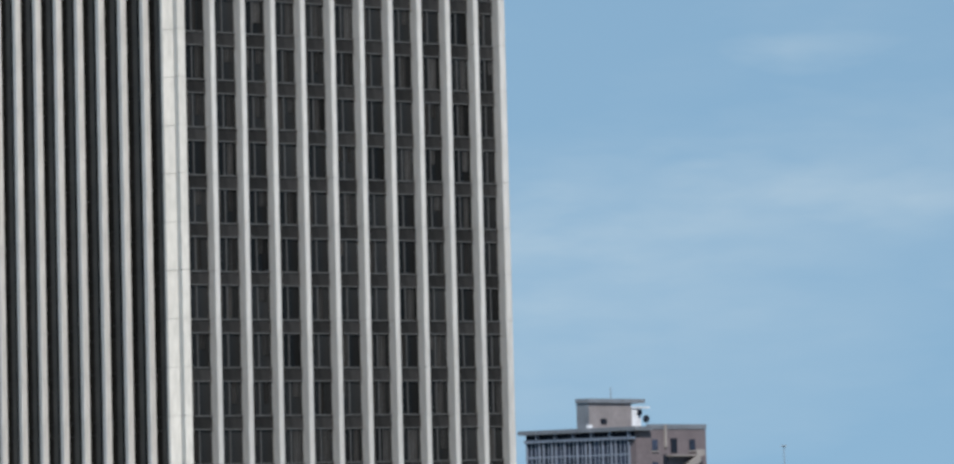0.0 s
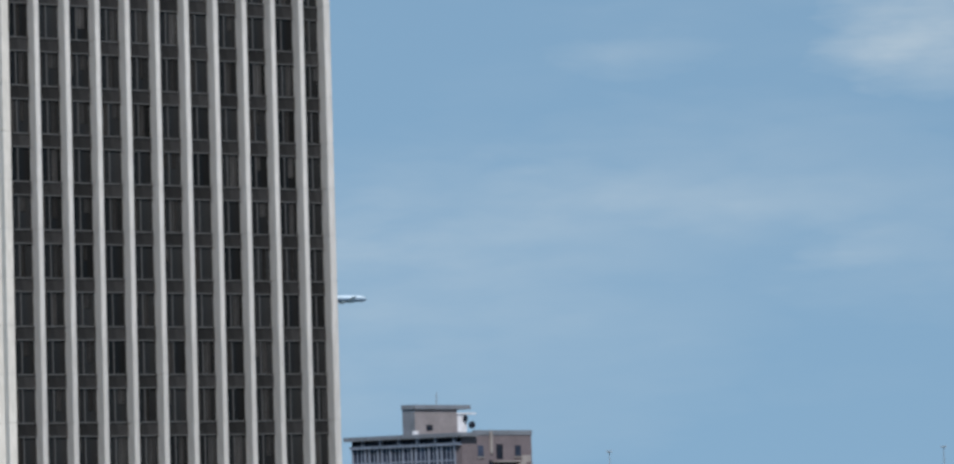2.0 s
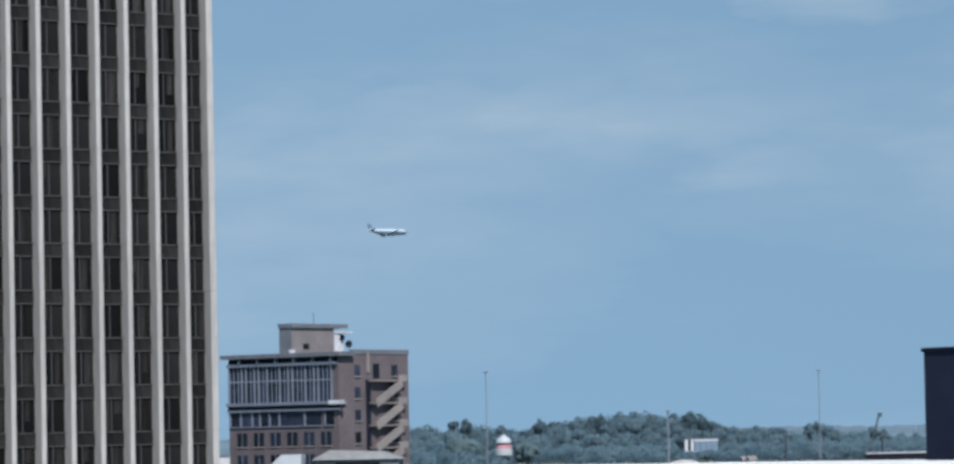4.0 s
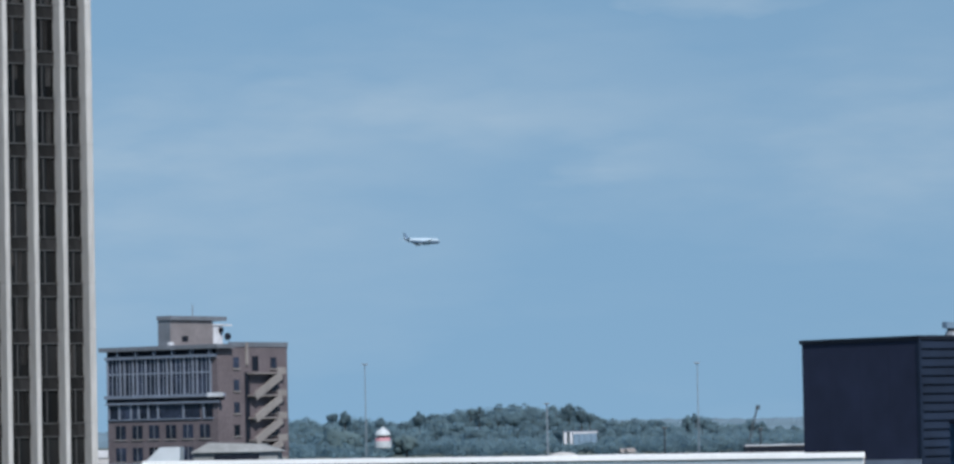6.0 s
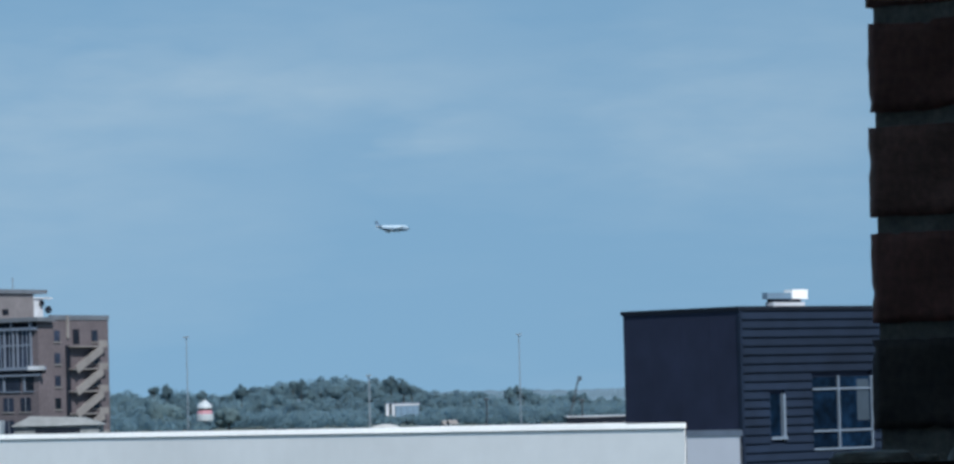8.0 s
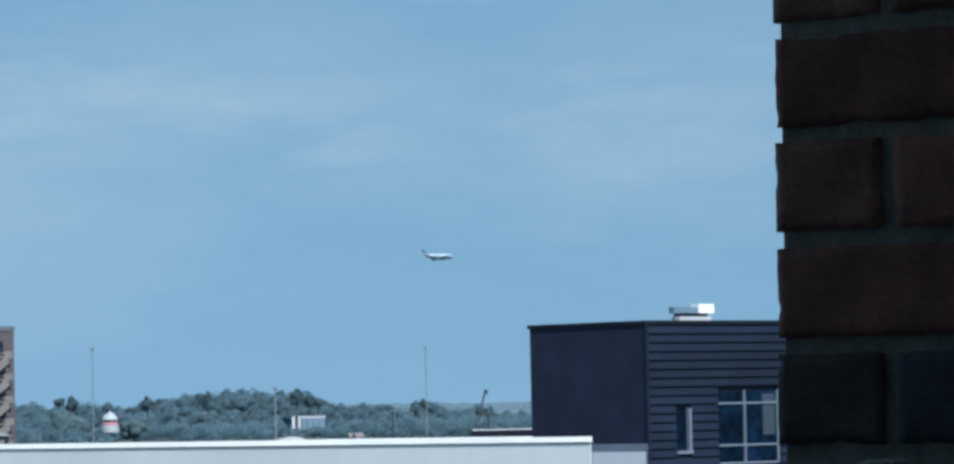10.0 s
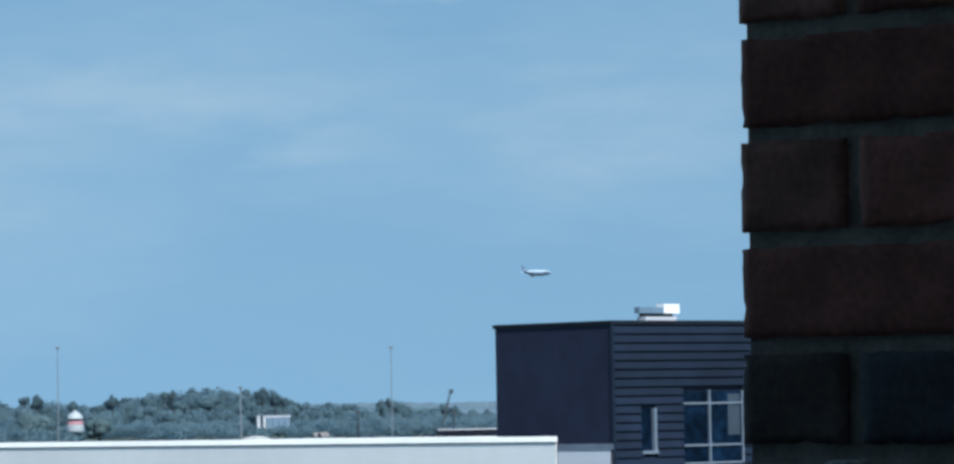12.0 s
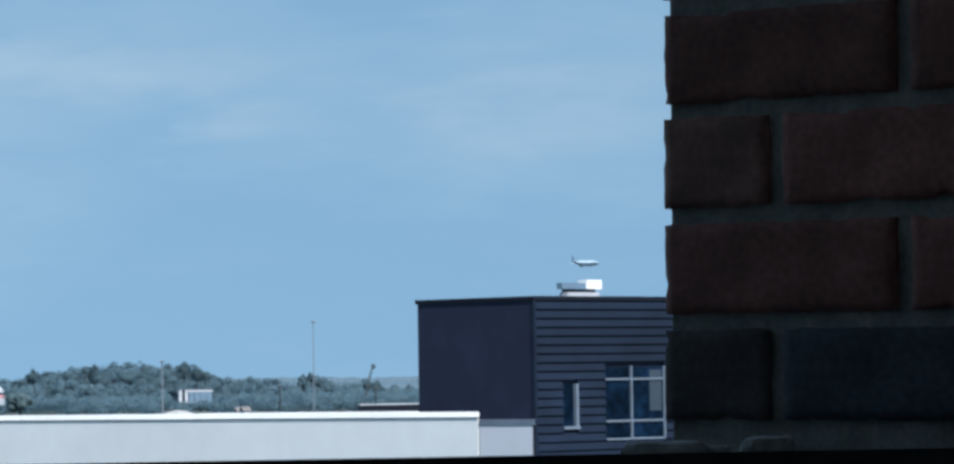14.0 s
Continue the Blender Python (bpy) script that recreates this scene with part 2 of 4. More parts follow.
crumb_mat = material("dried_mortar", (0.62, 0.6, 0.57), 0.95, 220.0, 0.2, 40.0, 0.25, 0.1)
sill_mat = material("black_sill", (0.012, 0.013, 0.015), 0.6, 60.0, 0.2, 6.0, 0.25, 0.1)
plaster = material("white_plaster", (0.85, 0.84, 0.82), 0.9, 5.0, 0.08, 0.7, 0.1, 0.05)
floor_mat = material("worn_floor", (0.42, 0.39, 0.35), 0.6, 6.0, 0.2, 0.7, 0.2, 0.05)


# ---- building blocks ----
def box(bm, x0, x1, y0, y1, z0, z1):
    v = [bm.verts.new((x, y, z)) for z in (z0, z1) for x, y in ((x0, y0), (x1, y0), (x1, y1), (x0, y1))]
    for f in ((3, 2, 1, 0), (4, 5, 6, 7), (0, 1, 5, 4), (1, 2, 6, 5), (2, 3, 7, 6), (3, 0, 4, 7)):
        bm.faces.new([v[i] for i in f])


def prism(bm, outline, z0, z1):
    """A column over a plan outline, counter-clockwise."""
    lo = [bm.verts.new((x, y, z0)) for x, y in outline]
    hi = [bm.verts.new((x, y, z1)) for x, y in outline]
    bm.faces.new(lo[::-1]), bm.faces.new(hi)
    for i in range(len(lo)):
        j = (i + 1) % len(lo)
        bm.faces.new((lo[i], lo[j], hi[j], hi[i]))


def rod(bm, a, b, ra, rb=None, sides=8):
    """A round bar from a to b, tapered from ra to rb."""
    a, b = Vector(a), Vector(b)
    rb = ra if rb is None else rb
    turn = (b - a).to_track_quat("Z", "Y").to_matrix()
    rings = []
    for c, r in ((a, ra), (b, rb)):
        rings.append([bm.verts.new(c + turn @ Vector((r * math.cos(k * math.tau / sides), r * math.sin(k * math.tau / sides), 0))) for k in range(sides)])
    bm.faces.new(rings[0][::-1]), bm.faces.new(rings[1])
    for k in range(sides):
        j = (k + 1) % sides
        bm.faces.new((rings[0][k], rings[0][j], rings[1][j], rings[1][k]))


def bar(bm, a, b, wide, high):
    """A straight bar of rectangular section from a to b."""
    a, b = Vector(a), Vector(b)
    along = (b - a).normalized()
    side = along.cross(Vector((0, 0, 1)))
    side = side.normalized() if side.length > 1e-6 else Vector((1, 0, 0))
    up = side.cross(along)
    ends = [[bm.verts.new(c + side * sx * wide / 2 + up * sz * high / 2) for sx, sz in ((-1, -1), (1, -1), (1, 1), (-1, 1))] for c in (a, b)]
    bm.faces.new(ends[0][::-1]), bm.faces.new(ends[1])
    for k in range(4):
        j = (k + 1) % 4
        bm.faces.new((ends[0][k], ends[0][j], ends[1][j], ends[1][k]))


def turned(bm, profile, sides=20, centre=(0, 0)):
    """A body turned about a vertical axis from (radius, height) pairs, bottom up."""
    rings = [[bm.verts.new((centre[0] + r * math.cos(k * math.tau / sides), centre[1] + r * math.sin(k * math.tau / sides), z)) for k in range(sides)] for r, z in profile]
    bm.faces.new(rings[0][::-1]), bm.faces.new(rings[-1])
    for lo, hi in zip(rings, rings[1:]):
        for k in range(sides):
            j = (k + 1) % sides
            bm.faces.new((lo[k], lo[j], hi[j], hi[k]))


def mesh_of(name, bm, mat):
    bmesh.ops.recalc_face_normals(bm, faces=bm.faces)
    me = bpy.data.meshes.new(name)
    bm.to_mesh(me)
    bm.free()
    me.materials.append(mat)
    return me


def part(name, bm, mat, parent=None, label="", at=None):
    """Links a bmesh, or a mesh made before, as one object under its thing."""
    me = mesh_of(name, bm, mat) if isinstance(bm, bmesh.types.BMesh) else bm
    ob = new(name, me)
    ob.parent = parent
    if at is not None:
        ob.matrix_basis = at
    return tagged(ob, label)


def made(shape, *args, **kw):
    bm = bmesh.new()
    shape(bm, *args, **kw)
    return bm


def thing(name, m, label, category, group="", kind=""):
    ob = new(name)
    ob.matrix_basis = m
    return tagged(ob, label, category, group, kind)


def smooth(ob):
    for f in ob.data.polygons:
        f.use_smooth = True
    return ob


# ---- ground ----
def ground_height(x, y):
    d = math.hypot(x, y)
    s = min(1, max(0, (d - 900) / 350))
    return 22.5 * s * s * (3 - 2 * s)


bm = bmesh.new()
radii = [0, 60, 150, 300, 500, 700, 900, 1100, 1250, 1350, 1450, 1550, 1700, 1850, 2000, 2200, 2500, 2900, 3400, 4000, 4900]
rings = []
for r in radii:
    count = 1 if r == 0 else 72
    rings.append([bm.verts.new((r * math.sin(k * math.tau / count), r * math.cos(k * math.tau / count), ground_height(0, r))) for k in range(count)])
for k in range(72):
    bm.faces.new((rings[0][0], rings[1][k], rings[1][(k + 1) % 72]))
for lo, hi in zip(rings[1:], rings[2:]):
    for k in range(72):
        j = (k + 1) % 72
        bm.faces.new((lo[k], hi[k], hi[j], lo[j]))
tagged(part("ground", bm, grass_mat), "green and grey city ground rising to low hills", "ground", kind="structure")


# ---- office tower ----
TOWER_TURN, FLOOR_H, PITCH, SIDE_PITCH = 41.0, 3.82, 2.79, 3.72
tower = thing("office_tower", pose(-64.01, 304.1, 0, 0, 0, TOWER_TURN), "tall office tower with pale concrete fins and dark windows", "office tower")
TOP, BAYS, SIDE_BAYS = EYE + 70.0, 11, 11
WIDE, DEEP = 1.33 + PITCH * BAYS, 0.9 + SIDE_PITCH * SIDE_BAYS + 1.2
GLASS = 0.95  # how far the glass stands back from the fins' faces
FIRST = EYE + 20.45  # a floor joint
bm = made(box, 0.78, WIDE - 0.4, GLASS + 0.25, DEEP - 0.4, 0, TOP - 0.6)
part("core", bm, spandrel_mat, tower)
part("roof_band", made(box, 0.0, WIDE, 0.0, DEEP, TOP - 0.6, TOP + 2.5), concrete, tower)


def fin_mesh(name, w, d, mat):
    """A fin with softened front corners, in lengths of one floor with fine joints."""
    bm = bmesh.new()
    z = FIRST - FLOOR_H * 13
    z = max(z, 0.3)
    c = 0.07
    while z < TOP - 0.7:
        top = min(z + FLOOR_H, TOP - 0.6)
        prism(bm, [(0, d), (0, c), (c, 0), (w - c, 0), (w, c), (w, d)], z, top - 0.03)
        prism(bm, [(0.04, d), (0.04, 0.05), (w - 0.04, 0.05), (w - 0.04, d)], top - 0.03, top)
        z = top
    return mesh_of(name, bm, mat)


FIN_W, FIN_D = 0.45, GLASS + 0.2
fin = fin_mesh("fin", FIN_W, FIN_D, concrete)
for i in range(1, BAYS):
    part("fin", fin, None, tower, at=pose(1.33 + PITCH * i - FIN_W, -0.1, 0))
end_fin = fin_mesh("end_fin", 0.62, FIN_D + 0.3, concrete)
part("end_fin", end_fin, None, tower, at=pose(WIDE - 0.75, -0.1, 0))
SIDE_FIN_W, SIDE_D = 0.66, 0.32
side_fin = fin_mesh("side_fin", SIDE_FIN_W, SIDE_D + 0.2, concrete)
for i in range(SIDE_BAYS):
    part("side_fin", side_fin, None, tower, at=pose(-0.1, 4.75 + SIDE_PITCH * i, 0, 0, 0, -90))
bm = bmesh.new()
z = FIRST - FLOOR_H * 13
z = max(z, 0.3)
while z < TOP - 0.7:
    top = min(z + FLOOR_H, TOP - 0.6)
    prism(bm, [(0.0, 1.5), (0.0, 1.15), (0.66, 0.6), (0.66, -0.1), (1.33, -0.1), (1.33, 1.5)], z, top - 0.04)
    prism(bm, [(0.05, 1.5), (0.05, 1.17), (0.71, 0.65), (0.71, -0.05), (1.29, -0.05), (1.29, 1.5)], top - 0.04, top)
    z = top
part("corner_pier", bm, corner_stone, tower, "pale stone corner pier with joints at every floor")


def pleats(bm, w, z0, z1):
    """A curtain hanging in seven uneven folds close behind the glass line."""
    xs = [0, 0.09, 0.17, 0.3, 0.36, 0.5, 0.6, 0.68, 0.8, 0.86, 1.0]
    front = [bm.verts.new((w * x, 0.045 if k % 2 else 0.105, z)) for z in (z0, z1) for k, x in enumerate(xs)]
    n = len(xs)
    for k in range(n - 1):
        bm.faces.new((front[k], front[k + 1], front[n + k + 1], front[n + k]))


def tower_window(w, sill, glass_mat, rails):
    """Meshes of one bay on one floor: spandrel with its two bright rails, glass, mullion, curtain."""
    g = FLOOR_H
    sp = bmesh.new()
    box(sp, 0, w, 0.02, 0.25, g - sill, g - 0.09)
    head = made(box, 0, w, -0.06, 0.1, g - 0.1, g)
    foot = made(box, 0, w, -0.05, 0.1, g - sill - 0.09, g - sill)
    glass = made(box, 0, w, 0.12, 0.2, 0, g - sill - 0.09)
    mull = made(box, w * 0.5 - 0.045, w * 0.5 + 0.045, 0.03, 0.11, 0, g - sill - 0.09)
    cur = made(pleats, w * 0.3, 0.02, g - sill - 0.12) if rails else made(box, w * 0.36, w * 0.64, 0.06, 0.2, 0, g)
    return (mesh_of("spandrel", sp, spandrel_mat if glass_mat is tower_glass else glass_mat), mesh_of("head_rail", head, window_metal), mesh_of("window", glass, glass_mat),
            mesh_of("mullion", mull, window_metal), mesh_of("curtain" if rails else "jamb", cur, curtain_mat if rails else dark_bronze), mesh_of("sill_rail", foot, window_metal))


rng = random.Random(4)


def facade(count, pitch, clear, place, lo, hi, rails=True):
    meshes = tower_window(clear, 1.08, tower_glass if rails else side_glass, rails)
    for i in range(count):
        for k in range(lo, hi):
            m = place(i, FIRST + FLOOR_H * k)
            pane = part("window", meshes[2], None, tower, at=m)
            part("mullion", meshes[3] if rails else meshes[4], None, pane)
            part("spandrel", meshes[0], None, tower, at=m if rails else m @ pose(0, 0.1, 0))
            if rails:
                part("head_rail", meshes[1], None, tower, at=m)
                part("sill_rail", meshes[5], None, tower, at=m)
            for half in (0, 1):
                if rails and rng.random() < 0.62:
                    drop = rng.choice((0.0, 0.0, 0.0, 0.9, 1.4))
                    fold = part("curtain", meshes[4], None, pane, at=pose(clear * (0.5 * half + rng.uniform(0.02, 0.17)), 0, drop))
                    fold.scale = (rng.uniform(0.5, 1.1), 1, (FLOOR_H - 1.2 - drop) / (FLOOR_H - 1.2))


front_place = lambda i, z: pose(1.33 + PITCH * i, GLASS - 0.05, z)
side_place = lambda i, z: pose(SIDE_D - 0.05, 4.75 + SIDE_PITCH * i - SIDE_FIN_W, z, 0, 0, -90)
facade(BAYS, PITCH, PITCH - FIN_W, front_place, -7, 7)
facade(9, SIDE_PITCH, SIDE_PITCH - SIDE_FIN_W, side_place, -7, 8, rails=False)
# the floors below and above
bm, bs = bmesh.new(), bmesh.new()
for k in range(-13, 13):
    z = FIRST + FLOOR_H * k
    if z < 1 or z + FLOOR_H > TOP:
        continue
    if not -7 <= k < 7:
        box(bm, 1.33, WIDE - 0.6, GLASS + 0.07, GLASS + 0.24, z, z + FLOOR_H - 1.17)
        box(bs, 1.33, WIDE - 0.6, GLASS - 0.03, GLASS + 0.24, z + FLOOR_H - 1.17, z + FLOOR_H)
    if not -7 <= k < 8:
        box(bm, SIDE_D + 0.07, SIDE_D + 0.24, 1.4, DEEP - 0.6, z, z + FLOOR_H - 1.17)
        box(bs, SIDE_D - 0.03, SIDE_D + 0.24, 1.4, DEEP - 0.6, z + FLOOR_H - 1.17, z + FLOOR_H)
tagged(part("rest_of_glazing", bm, side_glass, tower), kind="stuff")
tagged(part("rest_of_cladding", bs, spandrel_mat, tower), kind="stuff")

# ---- white building with dark upper storey ----
BLOCK = pose(11.30, 133.0, 0, 0, 0, 41.0)


def sloped_coping(bm, y0, y1):
    """A parapet cap whose outer face leans back to shed rain."""
    sec = [(-0.075, -1.22), (-0.075, -1.19), (0.005, -1.01), (0.2, -1.01), (0.2, -1.22)]
    ends = [[bm.verts.new((x, y, EYE + z)) for x, z in sec] for y in (y0, y1)]
    bm.faces.new(ends[0]), bm.faces.new(ends[1][::-1])
    for k in range(5):
        j = (k + 1) % 5
        bm.faces.new((ends[0][k], ends[1][k], ends[1][j], ends[0][j]))


white = thing("white_building", BLOCK, "white rendered low building with a flat parapet roof", "building")
part("wall", made(box, -0.035, 26, 2.69, 45.7, 0, EYE - 1.26), white_wall, white)
part("coping", made(sloped_coping, 2.66, 45.74), white_paint, white, "bright white parapet coping")
# the coping's shadow line, built as a thin dark strip on the wall
part("coping_shadow_strip", made(box, -0.04, 0.1, 2.67, 45.73, EYE - 1.26, EYE - 1.22), dark_flashing, white, "thin dark strip for the shadow line under the coping")
part("parapet", made(box, 0.2, 0.35, 6.2, 45.7, EYE - 1.26, EYE - 1.05), white_wall, white)
low = thing("low_parapet", BLOCK, "lower white parapet beside the dark storey", "wall")
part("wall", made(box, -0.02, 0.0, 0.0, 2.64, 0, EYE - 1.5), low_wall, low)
part("coping", made(box, -0.04, -0.004, -0.02, 2.6, EYE - 1.5, EYE - 1.29), bay_metal, low, "grey metal coping")
back = thing("rear_parapet", BLOCK, "grey lower parapet wall beyond the white one", "wall")
part("wall", made(box, -0.2, 8, 45.9, 62, 0, EYE - 1.45), grey_wall, back)
part("coping", made(box, -0.3, 8.1, 45.9, 62.1, EYE - 1.45, EYE - 1.22), bay_metal, back)

dark = thing("dark_upper_storey", BLOCK, "dark blue-grey metal-clad upper storey with lap siding", "building")
DTOP, DX, DY = EYE + 2.86, 16.0, 5.62
part("body", made(box, 0.1, DX, 0.1, DY, 0, DTOP - 0.25), navy_panel, dark)
for i in range(4):
    y0 = 0.02 + i * (DY - 0.04) / 4
    part("flat_panel", made(box, 0.0, 0.1, y0, y0 + (DY - 0.04) / 4 - 0.006, EYE - 6, DTOP - 0.14), navy_panel, dark)
part("roof_edge", made(box, -0.05, DX + 0.05, -0.06, DY + 0.05, DTOP - 0.14, DTOP), dark_flashing, dark)
part("corner_trim", made(box, -0.02, 0.1, -0.05, 0.1, EYE - 6, DTOP - 0.14), navy_siding, dark)
SLIT, BIG = (1.36, 2.1, EYE - 1.6, EYE - 0.12), (3.47, 6.5, EYE - 2.08, EYE + 0.44)


def lap_board(x0, x1, z):
    """One lap of siding, its foot standing proud of the board below."""
    bm = bmesh.new()
    sec = [(0.1, 0.0), (-0.06, 0.0), (-0.062, 0.02), (-0.012, 0.23), (0.02, 0.25), (0.02, 0.3), (0.1, 0.3)]
    ends = [[bm.verts.new((x, y, z + h)) for y, h in sec] for x in (x0, x1)]
    bm.faces.new(ends[0]), bm.faces.new(ends[1][::-1])
    for k in range(len(sec)):
        j = (k + 1) % len(sec)
        bm.faces.new((ends[0][k], ends[1][k], ends[1][j], ends[0][j]))
    part("siding_board", bm, navy_siding, dark)


z = DTOP - 0.14 - 0.3
while z > EYE - 4.5:
    spans = [(0.1, DX)]
    for a, b, lo, hi in (SLIT, BIG):
        if z + 0.27 > lo and z + 0.03 < hi:
            spans = [s for p, q in spans for s in (((p, a), (b, q)) if p < a < q else ((p, q),))]
    for p, q in spans:
        lap_board(p, q, z)
    z -= 0.3
slit = part("slit_window", made(box, SLIT[0], SLIT[1] - 0.11, 0.085, 0.098, SLIT[2], SLIT[3]), dark_glass, dark)
part("jamb", made(box, SLIT[1] - 0.11, SLIT[1], -0.06, 0.1, SLIT[2], SLIT[3]), frame_metal, slit, "pale side jamb")
part("sill", made(box, SLIT[0], SLIT[1] + 0.04, -0.09, 0.1, SLIT[2] - 0.07, SLIT[2] + 0.03), frame_metal, slit)
big = part("large_window", made(box, BIG[0], BIG[1], 0.03, 0.08, BIG[2], BIG[3]), dark_flashing, dark)
for x0, x1 in ((3.5, 4.72), (4.86, 6.44)):
    for z0, z1 in ((-2.02, -1.5), (-1.38, -0.02), (0.06, 0.42)):
        part("pane", made(box, x0, x1, 0.015, 0.03, EYE + z0, EYE + z1), dark_glass, big)
part("mullion", made(box, 4.765, 4.82, -0.05, 0.05, BIG[2], BIG[3] + 0.02), frame_metal, big)
for zz in (0.01, -1.43, -2.05):
    part("transom", made(box, BIG[0], BIG[1], -0.045, 0.048, EYE + zz - 0.032, EYE + zz + 0.032), frame_metal, big)
part("end_frame", made(box, 6.44, 6.51, -0.045, 0.05, BIG[2], BIG[3]), frame_metal, big)
part("blind", made(box, 5.75, 6.36, 0.002, 0.013, EYE - 1.1, EYE + 0.32), blind_mat, big, "pale half-drawn blind")
unit = thing("rooftop_unit", BLOCK, "white rooftop air unit on a low curb", "air conditioner")
part("housing", made(box, 5.72, 6.5, 2.9, 3.3, EYE + 3.2, EYE + 3.53), white_paint, unit)
part("duct", made(box, 4.5, 5.72, 2.95, 3.2, EYE + 3.2, EYE + 3.42), duct_metal, unit)
# dark box drawn for the shadow line between unit and curb
part("underside_shade", made(box, 4.75, 6.1, 2.84, 3.2, EYE + 3.09, EYE + 3.2), dark_flashing, unit)
part("curb", made(box, 4.7, 6.3, 2.85, 3.25, DTOP, EYE + 3.09), shed_mat, unit)

# ---- small roof structures on the white building ----
sky_light = thing("skylight", pose(-19.7, 184.5, EYE - 1.4, 0, 0, 0), "pale sloped rooftop skylight hood", "skylight")
bm = bmesh.new()
pts = [(-0.95, 0.0), (0.9, 0.0), (0.95, 0.92), (0.0, 0.92)]
a = [bm.verts.new((x, -0.8, z)) for x, z in pts]
b = [bm.verts.new((x, 1.2, z)) for x, z in pts]
bm.faces.new(a), bm.faces.new(b[::-1])
for k in range(4):
    j = (k + 1) % 4
    bm.faces.new((a[k], b[k], b[j], a[j]))
part("hood", bm, tank_mat, sky_light)
plant = thing("roof_plant_room", pose(-16.4, 187.0, EYE - 1.4), "low grey rooftop plant room with a dark louvre", "roof structure")
part("wall", made(box, -2.0, 2.0, -0.6, 2.0, 0, 0.62), plant_wall, plant)
bm = bmesh.new()
low_ring = [bm.verts.new((x, y, 0.62)) for x, y in ((-2.15, -0.8), (2.2, -0.8), (2.2, 2.1), (-2.15, 2.1))]
high_ring = [bm.verts.new((x, y, z)) for x, y, z in ((-1.3, -0.3, 1.08), (1.2, -0.3, 0.98), (1.2, 1.7, 0.98), (-1.3, 1.7, 1.08))]
bm.faces.new(low_ring[::-1]), bm.faces.new(high_ring)
for k in range(4):
    bm.faces.new((low_ring[k], low_ring[(k + 1) % 4], high_ring[(k + 1) % 4], high_ring[k]))
part("hipped_roof", bm, plant_wall, plant)
part("louvre", made(box, -1.0, 1.1, -0.66, -0.61, 0.12, 0.5), dark_flashing, plant, "dark louvred opening")

# ---- brown building ----
BT = 56.0
brown = thing("brick_building", pose(-56.73, 615.0, 0, 0, 0, BT), "brown brick building with glazed top storey and outside stairs", "building")
ROOF, FACE, SIDE = EYE + 14.2, 22.6, 17.6
part("wall", made(box, 0, SIDE, 0, FACE, 0, ROOF - 0.3), brown_brick, brown)
part("side_parapet", made(box, 3.2, SIDE + 0.1, -0.1, 0.4, ROOF - 0.3, ROOF + 0.45), grey_metal, brown)
part("back_parapet", made(box, SIDE - 0.4, SIDE + 0.1, 0.4, FACE, ROOF - 0.3, ROOF + 0.45), grey_metal, brown)
part("roof", made(box, -1.1, 3.2, -0.9, FACE + 0.8, ROOF - 0.55, ROOF + 0.1), grey_metal, brown, "projecting grey metal roof edge")
part("pilaster", made(box, 7.0, 7.5, -0.25, 0.0, ROOF - 3.2, ROOF + 0.4), pale_stucco, brown)
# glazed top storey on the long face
# flat dark strip gives the shade of a recess below the roof edge
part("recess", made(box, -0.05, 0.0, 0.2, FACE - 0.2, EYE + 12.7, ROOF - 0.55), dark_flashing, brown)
part("head_rail", made(box, -0.6, 0.0, 0.0, FACE, EYE + 12.35, EYE + 12.8), bay_metal, brown)
part("balcony_slab", made(box, -0.7, 0.0, -1.6, FACE + 0.1, EYE + 6.15, EYE + 6.65), bay_metal, brown)
part("slab_end", made(box, -0.78, -0.7, -1.65, 1.5, EYE + 6.1, EYE + 6.75), shed_mat, brown, "pale end of the balcony slab")
# shade below the balcony slab, put in as a dark band
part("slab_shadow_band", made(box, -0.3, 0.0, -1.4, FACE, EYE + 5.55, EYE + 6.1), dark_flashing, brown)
part("slab_foot", made(box, -0.55, 0.0, -0.6, FACE, EYE + 5.2, EYE + 5.5), bay_metal, brown)
n_bays = 24
step = (FACE - 1.6) / n_bays
for i in range(n_bays):
    y0 = 1.3 + i * step
    w = step - 0.16
    pane = part("window", made(box, -0.12, -0.02, y0, y0 + w, EYE + 6.65, EYE + 12.35), blue_glass, brown)
    part("transom", made(box, -0.2, -0.12, y0, y0 + w, EYE + 9.9, EYE + 10.15), bay_metal, pane)
for i in range(n_bays + 1):
    y0 = 1.3 + i * step - 0.16
    proud = i % 3 == 0 or i in (4, 10, 17, 20)
    part("upright", made(box, -(0.42 if proud else 0.22), 0.0, y0, y0 + (0.2 if proud else 0.13), EYE + 6.65, EYE + 12.35), bay_metal, brown)
for i in range(6):
    y0 = 0.9 + i * FACE / 6
    part("roof_bracket", made(box, -0.8, 0.0, y0, y0 + 0.2, EYE + 12.8, ROOF - 0.5), bay_metal, brown)
# second storey down: wide windows with pale posts
spots = ((1.0, 1.6, 2.0), (3.6, 3.1, 0.0), (7.3, 4.6, 0.0), (12.4, 1.5, 0.0), (14.3, 1.6, 0.0), (16.3, 1.2, 0.0), (17.9, 2.0, 0.0), (20.4, 1.7, 0.0))
